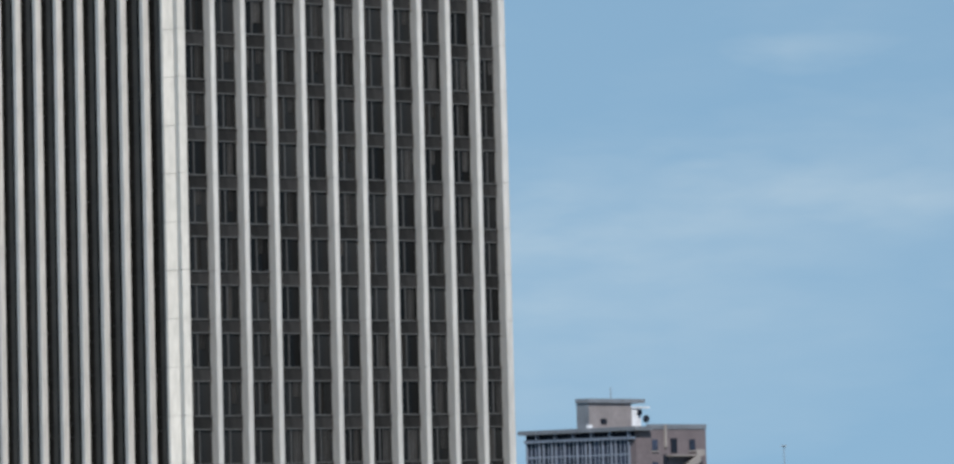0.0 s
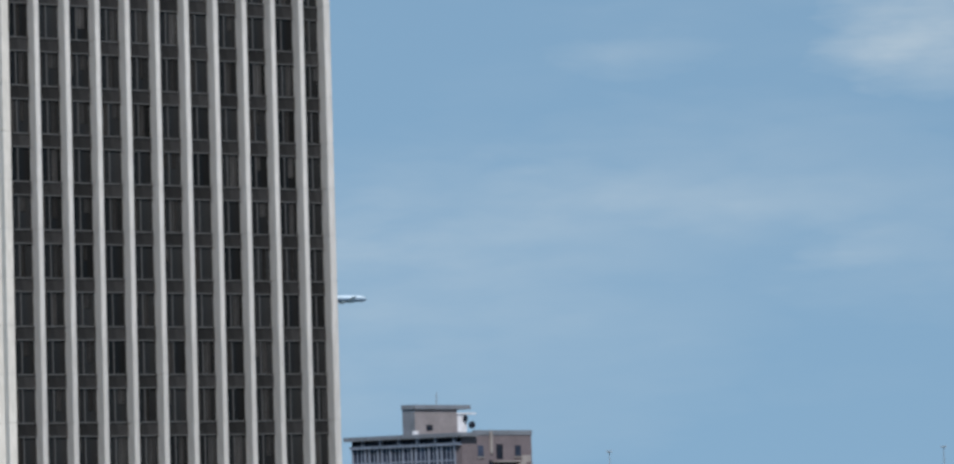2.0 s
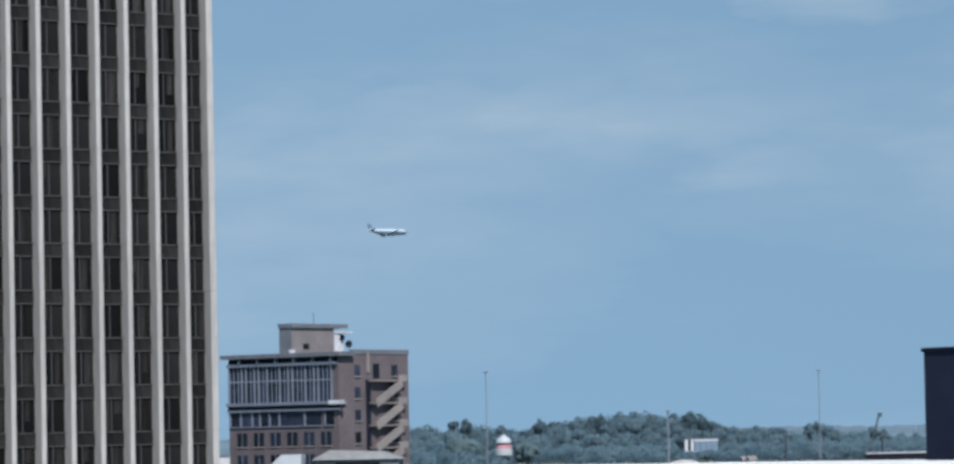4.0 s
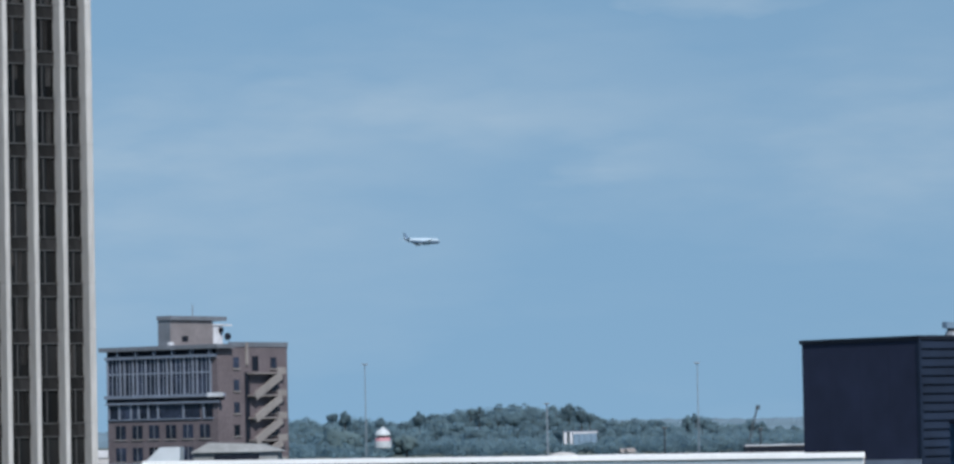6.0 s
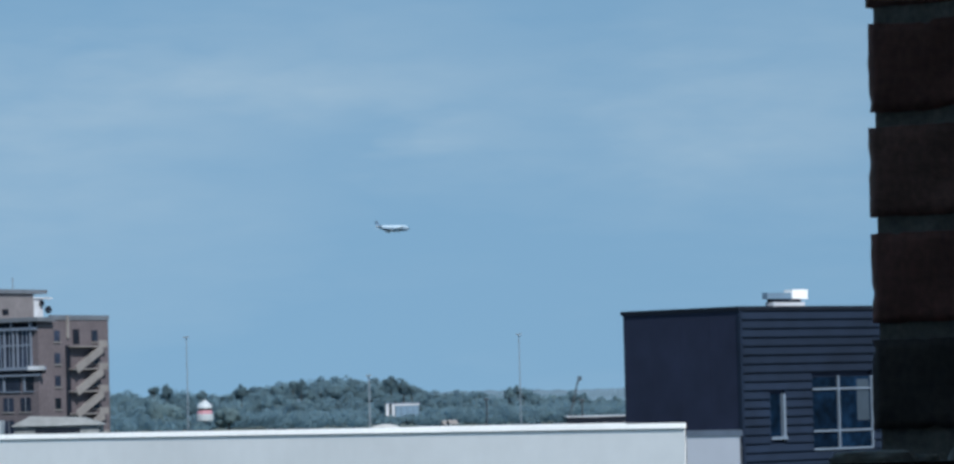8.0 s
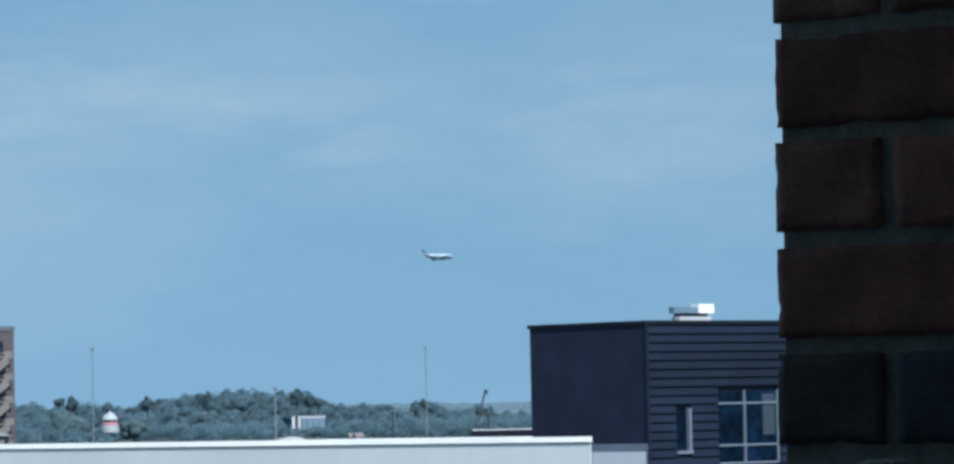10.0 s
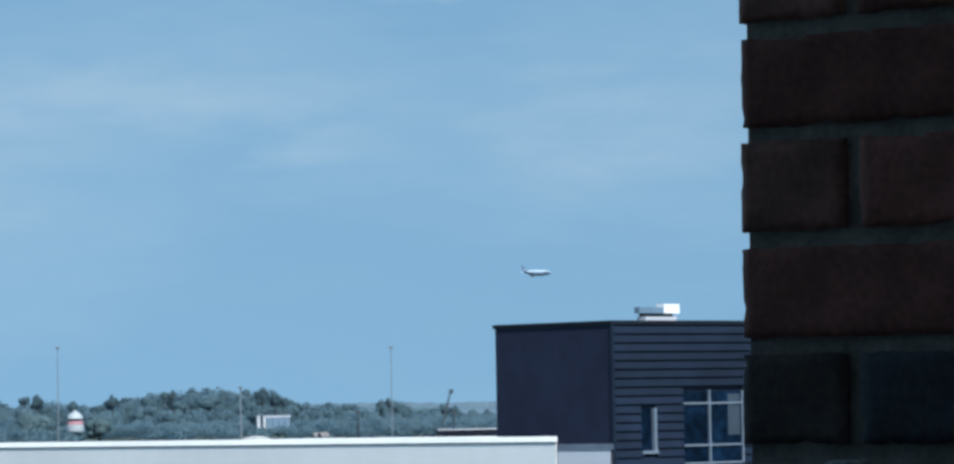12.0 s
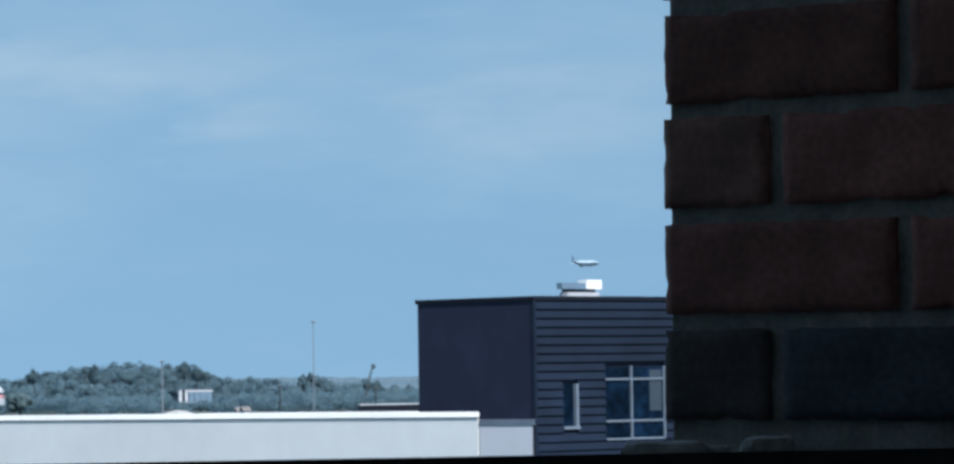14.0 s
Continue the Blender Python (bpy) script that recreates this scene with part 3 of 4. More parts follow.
for y0, w, _ in spots:
    win = part("window", made(box, -0.06, 0.0, y0, y0 + w, EYE + 2.9, EYE + 5.1), blue_glass, brown)
    part("sill", made(box, -0.22, 0.0, y0 - 0.1, y0 + w + 0.1, EYE + 2.72, EYE + 2.9), bay_metal, win)
    part("post", made(box, -0.25, 0.0, y0 + w, y0 + w + 0.3, EYE + 2.8, EYE + 5.15), bay_metal, win)
for row in range(7):
    zt = EYE + 1.9 - 3.5 * row
    for k in range(6):
        y0 = 1.6 + k * 3.45
        win = part("window", made(box, -0.05, 0.0, y0, y0 + 2.1, zt - 2.2, zt), blue_glass, brown)
        part("mullion", made(box, -0.1, -0.05, y0 + 1.0, y0 + 1.12, zt - 2.2, zt), grey_metal, win)
        part("sill", made(box, -0.16, 0.0, y0 - 0.1, y0 + 2.2, zt - 2.38, zt - 2.2), pale_stucco, win)
# narrow side: windows and outside stair
STOREY = 3.52
for row in range(8):
    zt = EYE + 12.25 - STOREY * row
    for x0, w in ((3.95, 1.4), (13.3, 1.5)):
        win = part("window", made(box, x0, x0 + w, -0.05, 0.0, zt - 1.75, zt), blue_glass, brown)
        part("sill", made(box, x0 - 0.15, x0 + w + 0.15, -0.2, 0.0, zt - 1.95, zt - 1.75), pale_stucco, win)
part("stair_door", made(box, 8.6, 10.2, -0.06, 0.0, EYE + 10.1, EYE + 12.45), dark_flashing, brown, "dark open doorway to the stairs")
# the recess is not cut; its shade is a dark sheet on the wall
part("stair_slot_shade", made(box, 6.7, 7.9, -0.06, 0.0, EYE - 12, EYE + 9.9), dark_flashing, brown, "flat dark strip for the shaded recess beside the stairs")
for row in range(6):
    zt = EYE + 9.7 - STOREY * row
    flight = part("stair_flight", made(bar, (14.6, -1.1, zt - 0.3), (8.0, -1.1, zt - STOREY - 0.1), 0.25, 1.25), pale_stucco, brown)
    part("stair_steps", made(bar, (14.4, -0.5, zt - 0.7), (8.2, -0.5, zt - STOREY - 0.4), 1.0, 0.35), grey_metal, flight)
    part("landing", made(box, 7.4, 15.8, -1.2, 0.0, zt - 0.1, zt + 0.12), pale_stucco, brown)
    part("landing_rail", made(box, 13.6, 15.8, -1.22, -1.08, zt + 0.12, zt + 0.95), pale_stucco, brown)
# roof house
house = part("roof_house", made(box, 0.9, 11.6, 10.2, 12.6, ROOF - 0.3, EYE + 18.4), roof_house_brick, brown, "pale brick roof house under a dark slab")
part("roof_slab", made(box, 0.6, 14.6, 9.8, 12.65, EYE + 18.4, EYE + 19.05), grey_metal, house)
part("side_cladding", made(box, 0.82, 0.9, 10.1, 12.6, ROOF - 0.3, EYE + 18.4), grey_metal, house)
part("small_window", made(box, 3.8, 5.3, 10.14, 10.2, EYE + 15.0, EYE + 15.9), dark_flashing, house)
part("aerial", made(rod, (6.9, 10.5, EYE + 19.0), (6.9, 10.5, EYE + 20.9), 0.09), mast_metal, house)
cooling = part("cooling_unit", made(box, 11.6, 14.2, 10.4, 12.2, ROOF - 0.3, EYE + 17.6), shed_mat, brown, "white roof cooling unit")
part("cap", made(box, 11.4, 16.4, 10.2, 12.4, EYE + 17.6, EYE + 17.85), shed_mat, cooling)
part("fan", made(rod, (13.6, 10.35, EYE + 16.9), (13.6, 10.0, EYE + 16.9), 0.45, sides=14), dark_flashing, cooling)
part("dish", made(rod, (15.4, 10.3, EYE + 15.9), (15.2, 9.9, EYE + 15.9), 0.6, 0.4, sides=14), dark_flashing, cooling)
part("vent_box", made(box, -0.2, 0.7, 9.3, 9.8, ROOF + 0.1, EYE + 14.9), shed_mat, brown, "small pale roof vent")


annex = thing("street_block", pose(-79.5, 655, 0), "low pale street block beside the brick building", "building")
part("wall", made(box, -6, 3.2, 0, 8, 0, EYE - 3.2), grey_wall, annex)
part("roof_band", made(box, -6.2, 3.4, -0.2, 8.2, EYE - 3.2, EYE - 2.0), shed_mat, annex, "pale roof band")

# ---- far side of the river: masts, sign, crane, shed ----
def at_angle(turn, distance):
    return math.sin(radians(turn)) * distance, math.cos(radians(turn)) * distance


def light_mast(turn, distance, rise, girth=0.21):
    x, y = at_angle(turn, distance)
    foot = ground_height(x, y)
    top = EYE + distance * math.tan(radians(rise))
    m = thing("light_mast", pose(x, y, foot), "tall galvanised highway light mast with a lamp ring", "light mast", "highway light masts")
    part("pole", made(rod, (0, 0, -0.5), (0, 0, top - foot), girth, girth * 0.6, 10), mast_metal, m)
    part("lamp_ring", made(rod, (0, 0, top - foot - 0.5), (0, 0, top - foot - 0.2), 0.5, 0.5, 12), mast_metal, m)
    head = bmesh.new()
    for k in range(4):
        a = k * math.tau / 4 + 0.4
        box(head, math.cos(a) * 0.7 - 0.22, math.cos(a) * 0.7 + 0.22, math.sin(a) * 0.7 - 0.22, math.sin(a) * 0.7 + 0.22, top - foot - 0.4, top - foot)
        part("lamp", head, mast_metal, m)
        head = bmesh.new()
    head.free()


light_mast(-3.139, 1180, 0.997)
light_mast(1.668, 1185, 0.916)
light_mast(-0.518, 1165, 0.377, 0.32)

x, y = at_angle(-2.9, 1240)
foot = ground_height(x, y)
tank = thing("water_tank", pose(x, y, foot), "small white tank tower with a red band and domed top", "water tank")
zb = EYE - 1240 * math.tan(radians(0.229)) - foot
part("legs", made(rod, (0, 0, -0.5), (0, 0, zb + 0.3), 0.6, 0.6, 10), mast_metal, tank)
part("skirt", made(turned, [(2.45, zb), (2.7, zb + 0.15), (2.7, zb + 1.9), (2.4, zb + 2.2)], 24), tank_mat, tank)
part("band", made(turned, [(2.4, zb + 2.2), (2.5, zb + 2.3), (2.4, zb + 3.1), (2.2, zb + 3.3)], 24), red_paint, tank, "faded red painted band")
part("neck", made(turned, [(1.9, zb + 3.3), (1.9, zb + 3.75)], 24), dark_flashing, tank, "dark recessed neck")
smooth(part("dome", made(turned, [(1.9, zb + 3.75), (2.5, zb + 3.85), (2.45, zb + 4.3), (2.1, zb + 5.1), (1.45, zb + 5.75), (0.8, zb + 6.05)], 24), tank_mat, tank))
part("cap", made(turned, [(0.8, zb + 6.05), (0.75, zb + 6.45), (0.25, zb + 6.65)], 16), tank_mat, tank)

x, y = at_angle(-0.3, 1180)
mound = smooth(part("gravel_mound", made(turned, [(7.0, 0), (5.4, 1.4), (3.4, 2.6), (0.9, 3.0)], 22), concrete))
tagged(mound, "pale heap of gravel beside a light mast", "gravel heap")
mound.matrix_basis = pose(x, y, ground_height(x, y) - 0.2)

x, y = at_angle(-0.05, 1400)
shed = thing("shed", pose(x, y, ground_height(x, y)), "long pale shed among the trees", "shed")
h = EYE - 1400 * math.tan(radians(0.04)) - ground_height(x, y)
part("wall", made(box, -5.9, 6.2, 0.3, 6, 0, h - 0.3), crane_paint, shed, "dark recessed wall")
part("roof", made(box, -6.1, 6.4, -0.1, 6.4, h - 0.3, h), bay_metal, shed)
for x0, w in ((-5.7, 1.1), (-3.5, 0.9)):
    part("pier", made(box, x0, x0 + w, 0, 0.3, 0, h - 0.3), shed_mat, shed, "white pier")
for k in range(4):
    part("cladding_panel", made(box, -2.3 + k * 2.1, -0.35 + k * 2.1, 0.05, 0.3, 1.6, h - 0.35), duct_metal, shed)
part("panel_head", made(box, -2.4, 6.2, -0.02, 0.05, h - 1.0, h - 0.32), shed_mat, shed)

x, y = at_angle(2.95, 900)
ware = thing("warehouse", pose(x, y, 0), "low pale flat-roofed warehouse", "building")
h = EYE - 900 * math.tan(radians(0.3))
part("wall", made(box, -9.5, 9.0, 0, 14, 0, h - 0.22), dark_flashing, ware, "dark wall")
part("roof", made(box, -9.8, 9.3, -0.3, 14.3, h - 0.22, h), shed_mat, ware, "pale flat roof")


def street_lamp(turn, distance, rise):
    x, y = at_angle(turn, distance)
    foot = ground_height(x, y)
    top = EYE + distance * math.tan(radians(rise)) - foot
    m = thing("street_lamp", pose(x, y, foot), "short dark street lamp post with a wide lamp head", "street lamp", "dark street lamps")
    part("post", made(rod, (0, 0, -0.4), (0, 0, top - 0.5), 0.34, 0.26, 8), crane_paint, m)
    part("lamp_head", made(rod, (-0.75, 0, top - 0.35), (0.75, 0, top - 0.35), 0.32, 0.32, 8), crane_paint, m)


street_lamp(1.176, 1150, -0.005)
street_lamp(2.557, 1150, -0.05)


def small_house(turn, distance, rise, wide):
    """A gabled house of which the pale roof and wall show over the parapet."""
    x, y = at_angle(turn, distance)
    foot = ground_height(x, y)
    top = EYE + distance * math.tan(radians(rise)) - foot
    m = thing("small_house", pose(x, y, foot, 0, 0, 12), "small pale house with a low gabled roof", "house", "small houses on the bank")
    part("wall", made(box, -wide / 2, wide / 2, 0, 5, -0.5, top - 1.2), grey_wall, m)
    bm = bmesh.new()
    gable = [[bm.verts.new((px, py, pz)) for py, pz in ((-0.4, top - 1.2), (5.4, top - 1.2), (2.5, top))] for px in (-wide / 2 - 0.3, wide / 2 + 0.3)]
    bm.faces.new(gable[0]), bm.faces.new(gable[1][::-1])
    for k in range(3):
        bm.faces.new((gable[0][k], gable[1][k], gable[1][(k + 1) % 3], gable[0][(k + 1) % 3]))
    part("roof", bm, pale_stucco, m)


small_house(0.60, 1130, -0.312, 1.6)
small_house(0.70, 1120, -0.305, 1.9)

x, y = at_angle(2.40, 1190)
foot = ground_height(x, y)
crane = thing("crane", pose(x, y, foot), "dark crane with a leaning lattice boom", "crane")
z0, z1 = 3.5, EYE + 1190 * math.tan(radians(0.276)) - foot
part("cab", made(box, -1.5, 1.5, -1.5, 1.5, 0, z0), crane_paint, crane)
bm = bmesh.new()
for dx, dy in ((-0.35, -0.35), (0.35, -0.35), (0.35, 0.35), (-0.35, 0.35)):
    bar(bm, (-0.6 + dx, dy, z0 - 1), (2.6 + dx * 0.5, dy * 0.5, z1), 0.2, 0.2)
for k in range(9):
    s, e = k / 9, (k + 1) / 9
    bar(bm, (-0.95 + 3.2 * s, -0.35, z0 - 1 + (z1 - z0 + 1) * s), (-0.25 + 3.2 * e, -0.35, z0 - 1 + (z1 - z0 + 1) * e), 0.15, 0.15)
part("boom", bm, crane_paint, crane)
part("boom_head", made(box, 2.1, 3.3, -0.5, 0.5, z1 - 1.3, z1), crane_paint, crane)


# ---- woods ----
def crown_leaves(gen, height, spread, clumps, leaf):
    """Corners and normals of a crown's leaf sprays, on several uneven boughs."""
    rs = np.random.default_rng(gen.randrange(10 ** 6))
    n = gen.randint(13, 18)
    a, r = rs.uniform(0, math.tau, n), spread * np.sqrt(rs.uniform(0.02, 0.45, n))
    boughs = np.stack([r * np.cos(a), r * np.sin(a), height * (0.86 - 0.5 * (r / spread) ** 1.5) - height * rs.uniform(0, 0.42, n) * rs.uniform(0.3, 1, n)], 1)
    size = spread * rs.uniform(0.26, 0.44, n)
    pick = rs.choice(n, clumps, p=size ** 2 / (size ** 2).sum())
    a, u = rs.uniform(0, math.tau, clumps), rs.uniform(-0.75, 1, clumps)
    q = np.sqrt(1 - u * u)
    way = np.stack([q * np.cos(a), q * np.sin(a), u], 1)
    spot = boughs[pick] + way * (size[pick] * rs.uniform(0.72, 1.06, clumps))[:, None] * (1, 1, 0.85)
    whole = spot - (0, 0, height * 0.5)
    whole /= np.linalg.norm(whole, axis=1)[:, None] + 1e-6
    soft = way * 0.6 + whole * 0.5 + (0, 0, 0.15)
    soft /= np.linalg.norm(soft, axis=1)[:, None]
    face = soft + rs.normal(0, 0.4, (clumps, 3))
    face /= np.linalg.norm(face, axis=1)[:, None]
    p = np.cross(face, rs.normal(0, 1, (clumps, 3)))
    p /= np.linalg.norm(p, axis=1)[:, None] + 1e-6
    w = leaf * rs.uniform(0.6, 1.3, (clumps, 1))
    p, v = p * w, np.cross(face, p) * w * 0.8
    return np.stack([spot + p, spot + v, spot - p, spot - v], 1).reshape(-1, 3), np.repeat(soft, 4, 0)


def leaf_mesh(name, corners, normals, mat):
    me = bpy.data.meshes.new(name)
    count = len(corners) // 4
    me.from_pydata(corners.tolist(), [], np.arange(count * 4).reshape(-1, 4).tolist())
    me.polygons.foreach_set("use_smooth", np.ones(count, dtype=bool))
    me.normals_split_custom_set_from_vertices(normals.tolist())
    me.materials.append(mat)
    return me


def tree_kind(gen, height, spread, clumps, mat=hazed_leaf_mat, label="leafy green deciduous tree in summer, blued for haze", leaf=0.36):
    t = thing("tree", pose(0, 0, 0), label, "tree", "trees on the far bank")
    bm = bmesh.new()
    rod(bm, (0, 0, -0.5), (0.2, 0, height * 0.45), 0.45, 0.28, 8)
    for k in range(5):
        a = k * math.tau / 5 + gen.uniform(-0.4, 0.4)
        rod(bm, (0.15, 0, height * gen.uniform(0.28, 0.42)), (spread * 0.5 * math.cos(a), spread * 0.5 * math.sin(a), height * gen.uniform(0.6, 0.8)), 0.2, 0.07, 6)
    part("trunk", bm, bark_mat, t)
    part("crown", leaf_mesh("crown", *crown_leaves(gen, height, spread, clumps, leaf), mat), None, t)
    return t


gen = random.Random(21)
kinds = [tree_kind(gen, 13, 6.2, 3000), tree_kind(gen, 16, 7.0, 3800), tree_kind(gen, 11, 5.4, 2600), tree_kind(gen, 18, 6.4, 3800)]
SKYLINE = ((-9.0, 0.2), (-4.2, 0.25), (-3.45, 0.30), (-2.9, 0.2), (-2.4, 0.29), (-1.9, 0.32), (-1.5, 0.37), (-1.15, 0.415), (-0.7, 0.38), (-0.3, 0.32), (0.0, 0.29), (0.36, 0.14), (1.0, 0.12), (1.5, 0.16), (2.4, 0.06), (3.15, -0.02), (4.5, -0.05), (12, 0.1))


def skyline(turn):
    for (a, h), (b, k) in zip(SKYLINE, SKYLINE[1:]):
        if a <= turn <= b:
            return h + (k - h) * (turn - a) / (b - a)
    return 0.1


def tree_top(turn, distance, share):
    """Height of a crown's top so that the wood rises in steps to its skyline."""
    return EYE + distance * math.tan(radians(-0.32 + share * (skyline(turn) + 0.355)))


first = list(kinds)
spots = []
for k in range(130):
    turn = -4.9 + 9.0 * (k + gen.uniform(-0.4, 0.4)) / 130
    share = gen.choice((0.35, 0.5, 0.7, 0.85, 0.95, 1.0))
    spots.append((turn, 1460 + 420 * share + gen.uniform(-30, 30), share))
for turn, share in ((-3.62, 1.12), (-3.44, 1.2), (-2.93, 1.16), (-2.36, 1.1), (-1.62, 1.1), (-1.5, 1.08), (-0.2, 1.08), (-0.02, 1.14), (0.1, 1.2), (1.5, 1.06), (1.62, 1.1), (1.72, 1.05), (2.45, 1.08), (2.58, 1.05), (3.05, 1.1)):
    spots.append((turn, 1700, share))
for k, (turn, distance, share) in enumerate(spots):
    x, y = at_angle(turn, distance)
    kind = k % 4
    tall = (13, 16, 11, 18)[kind]
    size = gen.uniform(0.85, 1.2) * (0.62 if share > 1.02 else 1.0)
    m = pose(x, y, tree_top(turn, distance, min(share, 1.05) * gen.uniform(0.9, 1.02)) - tall * size * 0.97, 0, 0, gen.uniform(0, 360))
    if first:
        t = first.pop(0)
        kind = kinds.index(t)
        t.matrix_basis = m
    else:
        t = copy_thing(kinds[kind], m)
    slim = 0.72 if share > 1.02 else 1.0
    t.scale = (size * slim, size * slim, size)
# the closed wood around and behind them, on the rising bank
corners, normals = [], []
for k in range(340):
    turn = -6.5 + 13 * (k + gen.uniform(-0.5, 0.5)) / 340
    share = gen.choice((0.1, 0.25, 0.4, 0.55, 0.7, 0.8, 0.9))
    distance = 1480 + 450 * share + gen.uniform(-25, 25)
    x, y = at_angle(turn, distance)
    v, f = crown_leaves(gen, 15, gen.uniform(6.5, 9.0), 1000, 0.52)
    corners.append(v + (x, y, tree_top(turn, distance, share) - 14.5)), normals.append(f)
for k in range(420):
    turn = -6 + 11 * (k + gen.uniform(-0.5, 0.5)) / 420
    distance = gen.uniform(1195, 1440)
    x, y = at_angle(turn, distance)
    tall = gen.uniform(4.0, 7.5) * (0.5 if (-0.5 < turn < 0.3 or -3.15 < turn < -2.65) and distance < 1400 else 1.0)
    v, f = crown_leaves(gen, tall, tall * 0.85, 420, 0.34)
    corners.append(v + (x, y, ground_height(x, y) - tall * 0.25)), normals.append(f)
me = leaf_mesh("far_woods", np.concatenate(corners), np.concatenate(normals), hazed_leaf_mat)
tagged(new("far_woods", me), "green summer woods along the far bank, blued for haze", "woods", kind="stuff")
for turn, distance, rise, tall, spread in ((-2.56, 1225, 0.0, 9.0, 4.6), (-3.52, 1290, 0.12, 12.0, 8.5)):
    t = tree_kind(gen, tall, spread, 4200, hazed_pale_leaf, "broad rounded tree with pale grey-green leaves, blued for haze", 0.46)
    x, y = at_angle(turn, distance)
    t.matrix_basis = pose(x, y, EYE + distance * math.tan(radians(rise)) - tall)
# wooded bank that carries them
bm = bmesh.new()
rows = []
for share in (0.0, 0.2, 0.4, 0.6, 0.8, 1.0):
    row = []
    for k in range(121):
        turn = -12 + 24 * k / 120
        d = 1450 + 480 * share
        x, y = at_angle(turn, d)
        row.append(bm.verts.new((x, y, max(ground_height(x, y) - (3 if share in (0.0, 1.0) else 0), tree_top(turn, d, share * 0.9) - 10.0) if share not in (0.0, 1.0) else ground_height(x, y) - 3)))
    rows.append(row)
for lo, hi in zip(rows, rows[1:]):
    for k in range(120):
        bm.faces.new((lo[k], lo[k + 1], hi[k + 1], hi[k]))
tagged(part("river_bank", bm, grass_mat), "green wooded river bank", "bank", kind="structure")
# low hills far behind
bm = bmesh.new()
rows = []
for d, share in ((3000, 0), (3300, 0.7), (3600, 1.0), (4200, 0.6)):
    row = []
    for k in range(961):
        turn = -12 + 24 * k / 960
        x, y = at_angle(turn, d)
        top = EYE + 3600 * math.tan(radians(0.1 + 0.04 * noise.noise(Vector((turn * 0.6, 3.1, 0))) + 0.016 * noise.noise(Vector((turn * 7, 1.0, d))) + 0.012 * noise.noise(Vector((turn * 24, 5.0, d)))))
        row.append(bm.verts.new((x, y, 15 + share * (top - 15))))
    rows.append(row)
for lo, hi in zip(rows, rows[1:]):
    for k in range(960):
        bm.faces.new((lo[k], lo[k + 1], hi[k + 1], hi[k]))
tagged(part("far_hills", bm, hazed_hill_mat), "low wooded hills on the horizon, blued for haze", "hills", kind="structure")

# ---- the room with the brick window jamb ----
ROOM_LOW, ROOM_HIGH = EYE - 1.45, EYE + 2.2
CORNER = Vector((0.3055, 2.585))
SPLAY = 43.0
def sloped_sill(bm):
    ends = [[bm.verts.new((x, y, EYE + z)) for y, z in ((2.2, -0.14), (2.96, -0.14), (2.96, -0.08), (2.24, -0.043), (2.2, -0.0415))] for x in (-2.3, 1.25)]
    bm.faces.new(ends[0]), bm.faces.new(ends[1][::-1])
    for k in range(5):
        j = (k + 1) % 5
        bm.faces.new((ends[0][k], ends[1][k], ends[1][j], ends[0][j]))


# unseen room shell; pale surfaces and wide opening bounce daylight onto the bricks
tagged(part("floor", made(box, -2.6, 2.6, -3.4, 2.5, ROOM_LOW - 0.2, ROOM_LOW), floor_mat), "unseen pale worn room floor", "floor", kind="structure")
tagged(part("ceiling", made(box, -2.6, 2.6, -3.4, 3.0, ROOM_HIGH, ROOM_HIGH + 0.2), plaster), "unseen white plaster ceiling", "ceiling", kind="structure")
tagged(part("wall_south", made(box, -2.6, 2.6, -3.6, -3.4, ROOM_LOW - 0.2, ROOM_HIGH + 0.2), plaster), "unseen white plaster wall", "wall", kind="structure")
tagged(part("wall_west", made(box, -2.8, -2.6, -3.6, 3.0, ROOM_LOW - 0.2, ROOM_HIGH + 0.2), plaster), "unseen white plaster wall", "wall", kind="structure")
tagged(part("wall_east", made(box, 2.6, 2.8, -3.6, 3.0, ROOM_LOW - 0.2, ROOM_HIGH + 0.2), plaster), "unseen white plaster wall", "wall", kind="structure")
tagged(part("wall_north", made(prism, [(-2.6, 2.5), (-2.3, 2.5), (-2.2, 2.98), (-2.6, 2.98)], ROOM_LOW - 0.2, ROOM_HIGH), plaster), "unseen white plaster wall beside the window opening", "wall", kind="structure")
tagged(part("lintel", made(box, -2.6, 1.2, 2.62, 2.98, EYE + 2.05, ROOM_HIGH), plaster), "plaster lintel over the window opening", "lintel", kind="structure")
tagged(part("wall_under_window", made(box, -2.6, 0.9, 2.5, 2.98, ROOM_LOW - 0.2, EYE - 0.14), plaster), "wall under the window sill", "wall", kind="structure")
sill = tagged(part("window_sill", made(sloped_sill), sill_mat), "black painted window sill", "window sill", kind="structure")
bev = sill.modifiers.new("edge", "BEVEL")
bev.width, bev.segments = 0.001, 2

jamb = tagged(new("brick_jamb"), "dark red brick window jamb with rough mortar joints", "brick wall", kind="structure")
jamb.matrix_basis = pose(CORNER.x, CORNER.y, EYE - 0.031, 0, 0.55, 0) @ pose(0, 0, 0, 0, 0, -SPLAY)
LONG = 1.5
part("mortar", made(box, 0.0035, LONG, 0.0045, 0.24, -0.035, 2.2), mortar_mat, jamb, "rough grey mortar")
COURSE, JOINT = 0.0692, 0.0105


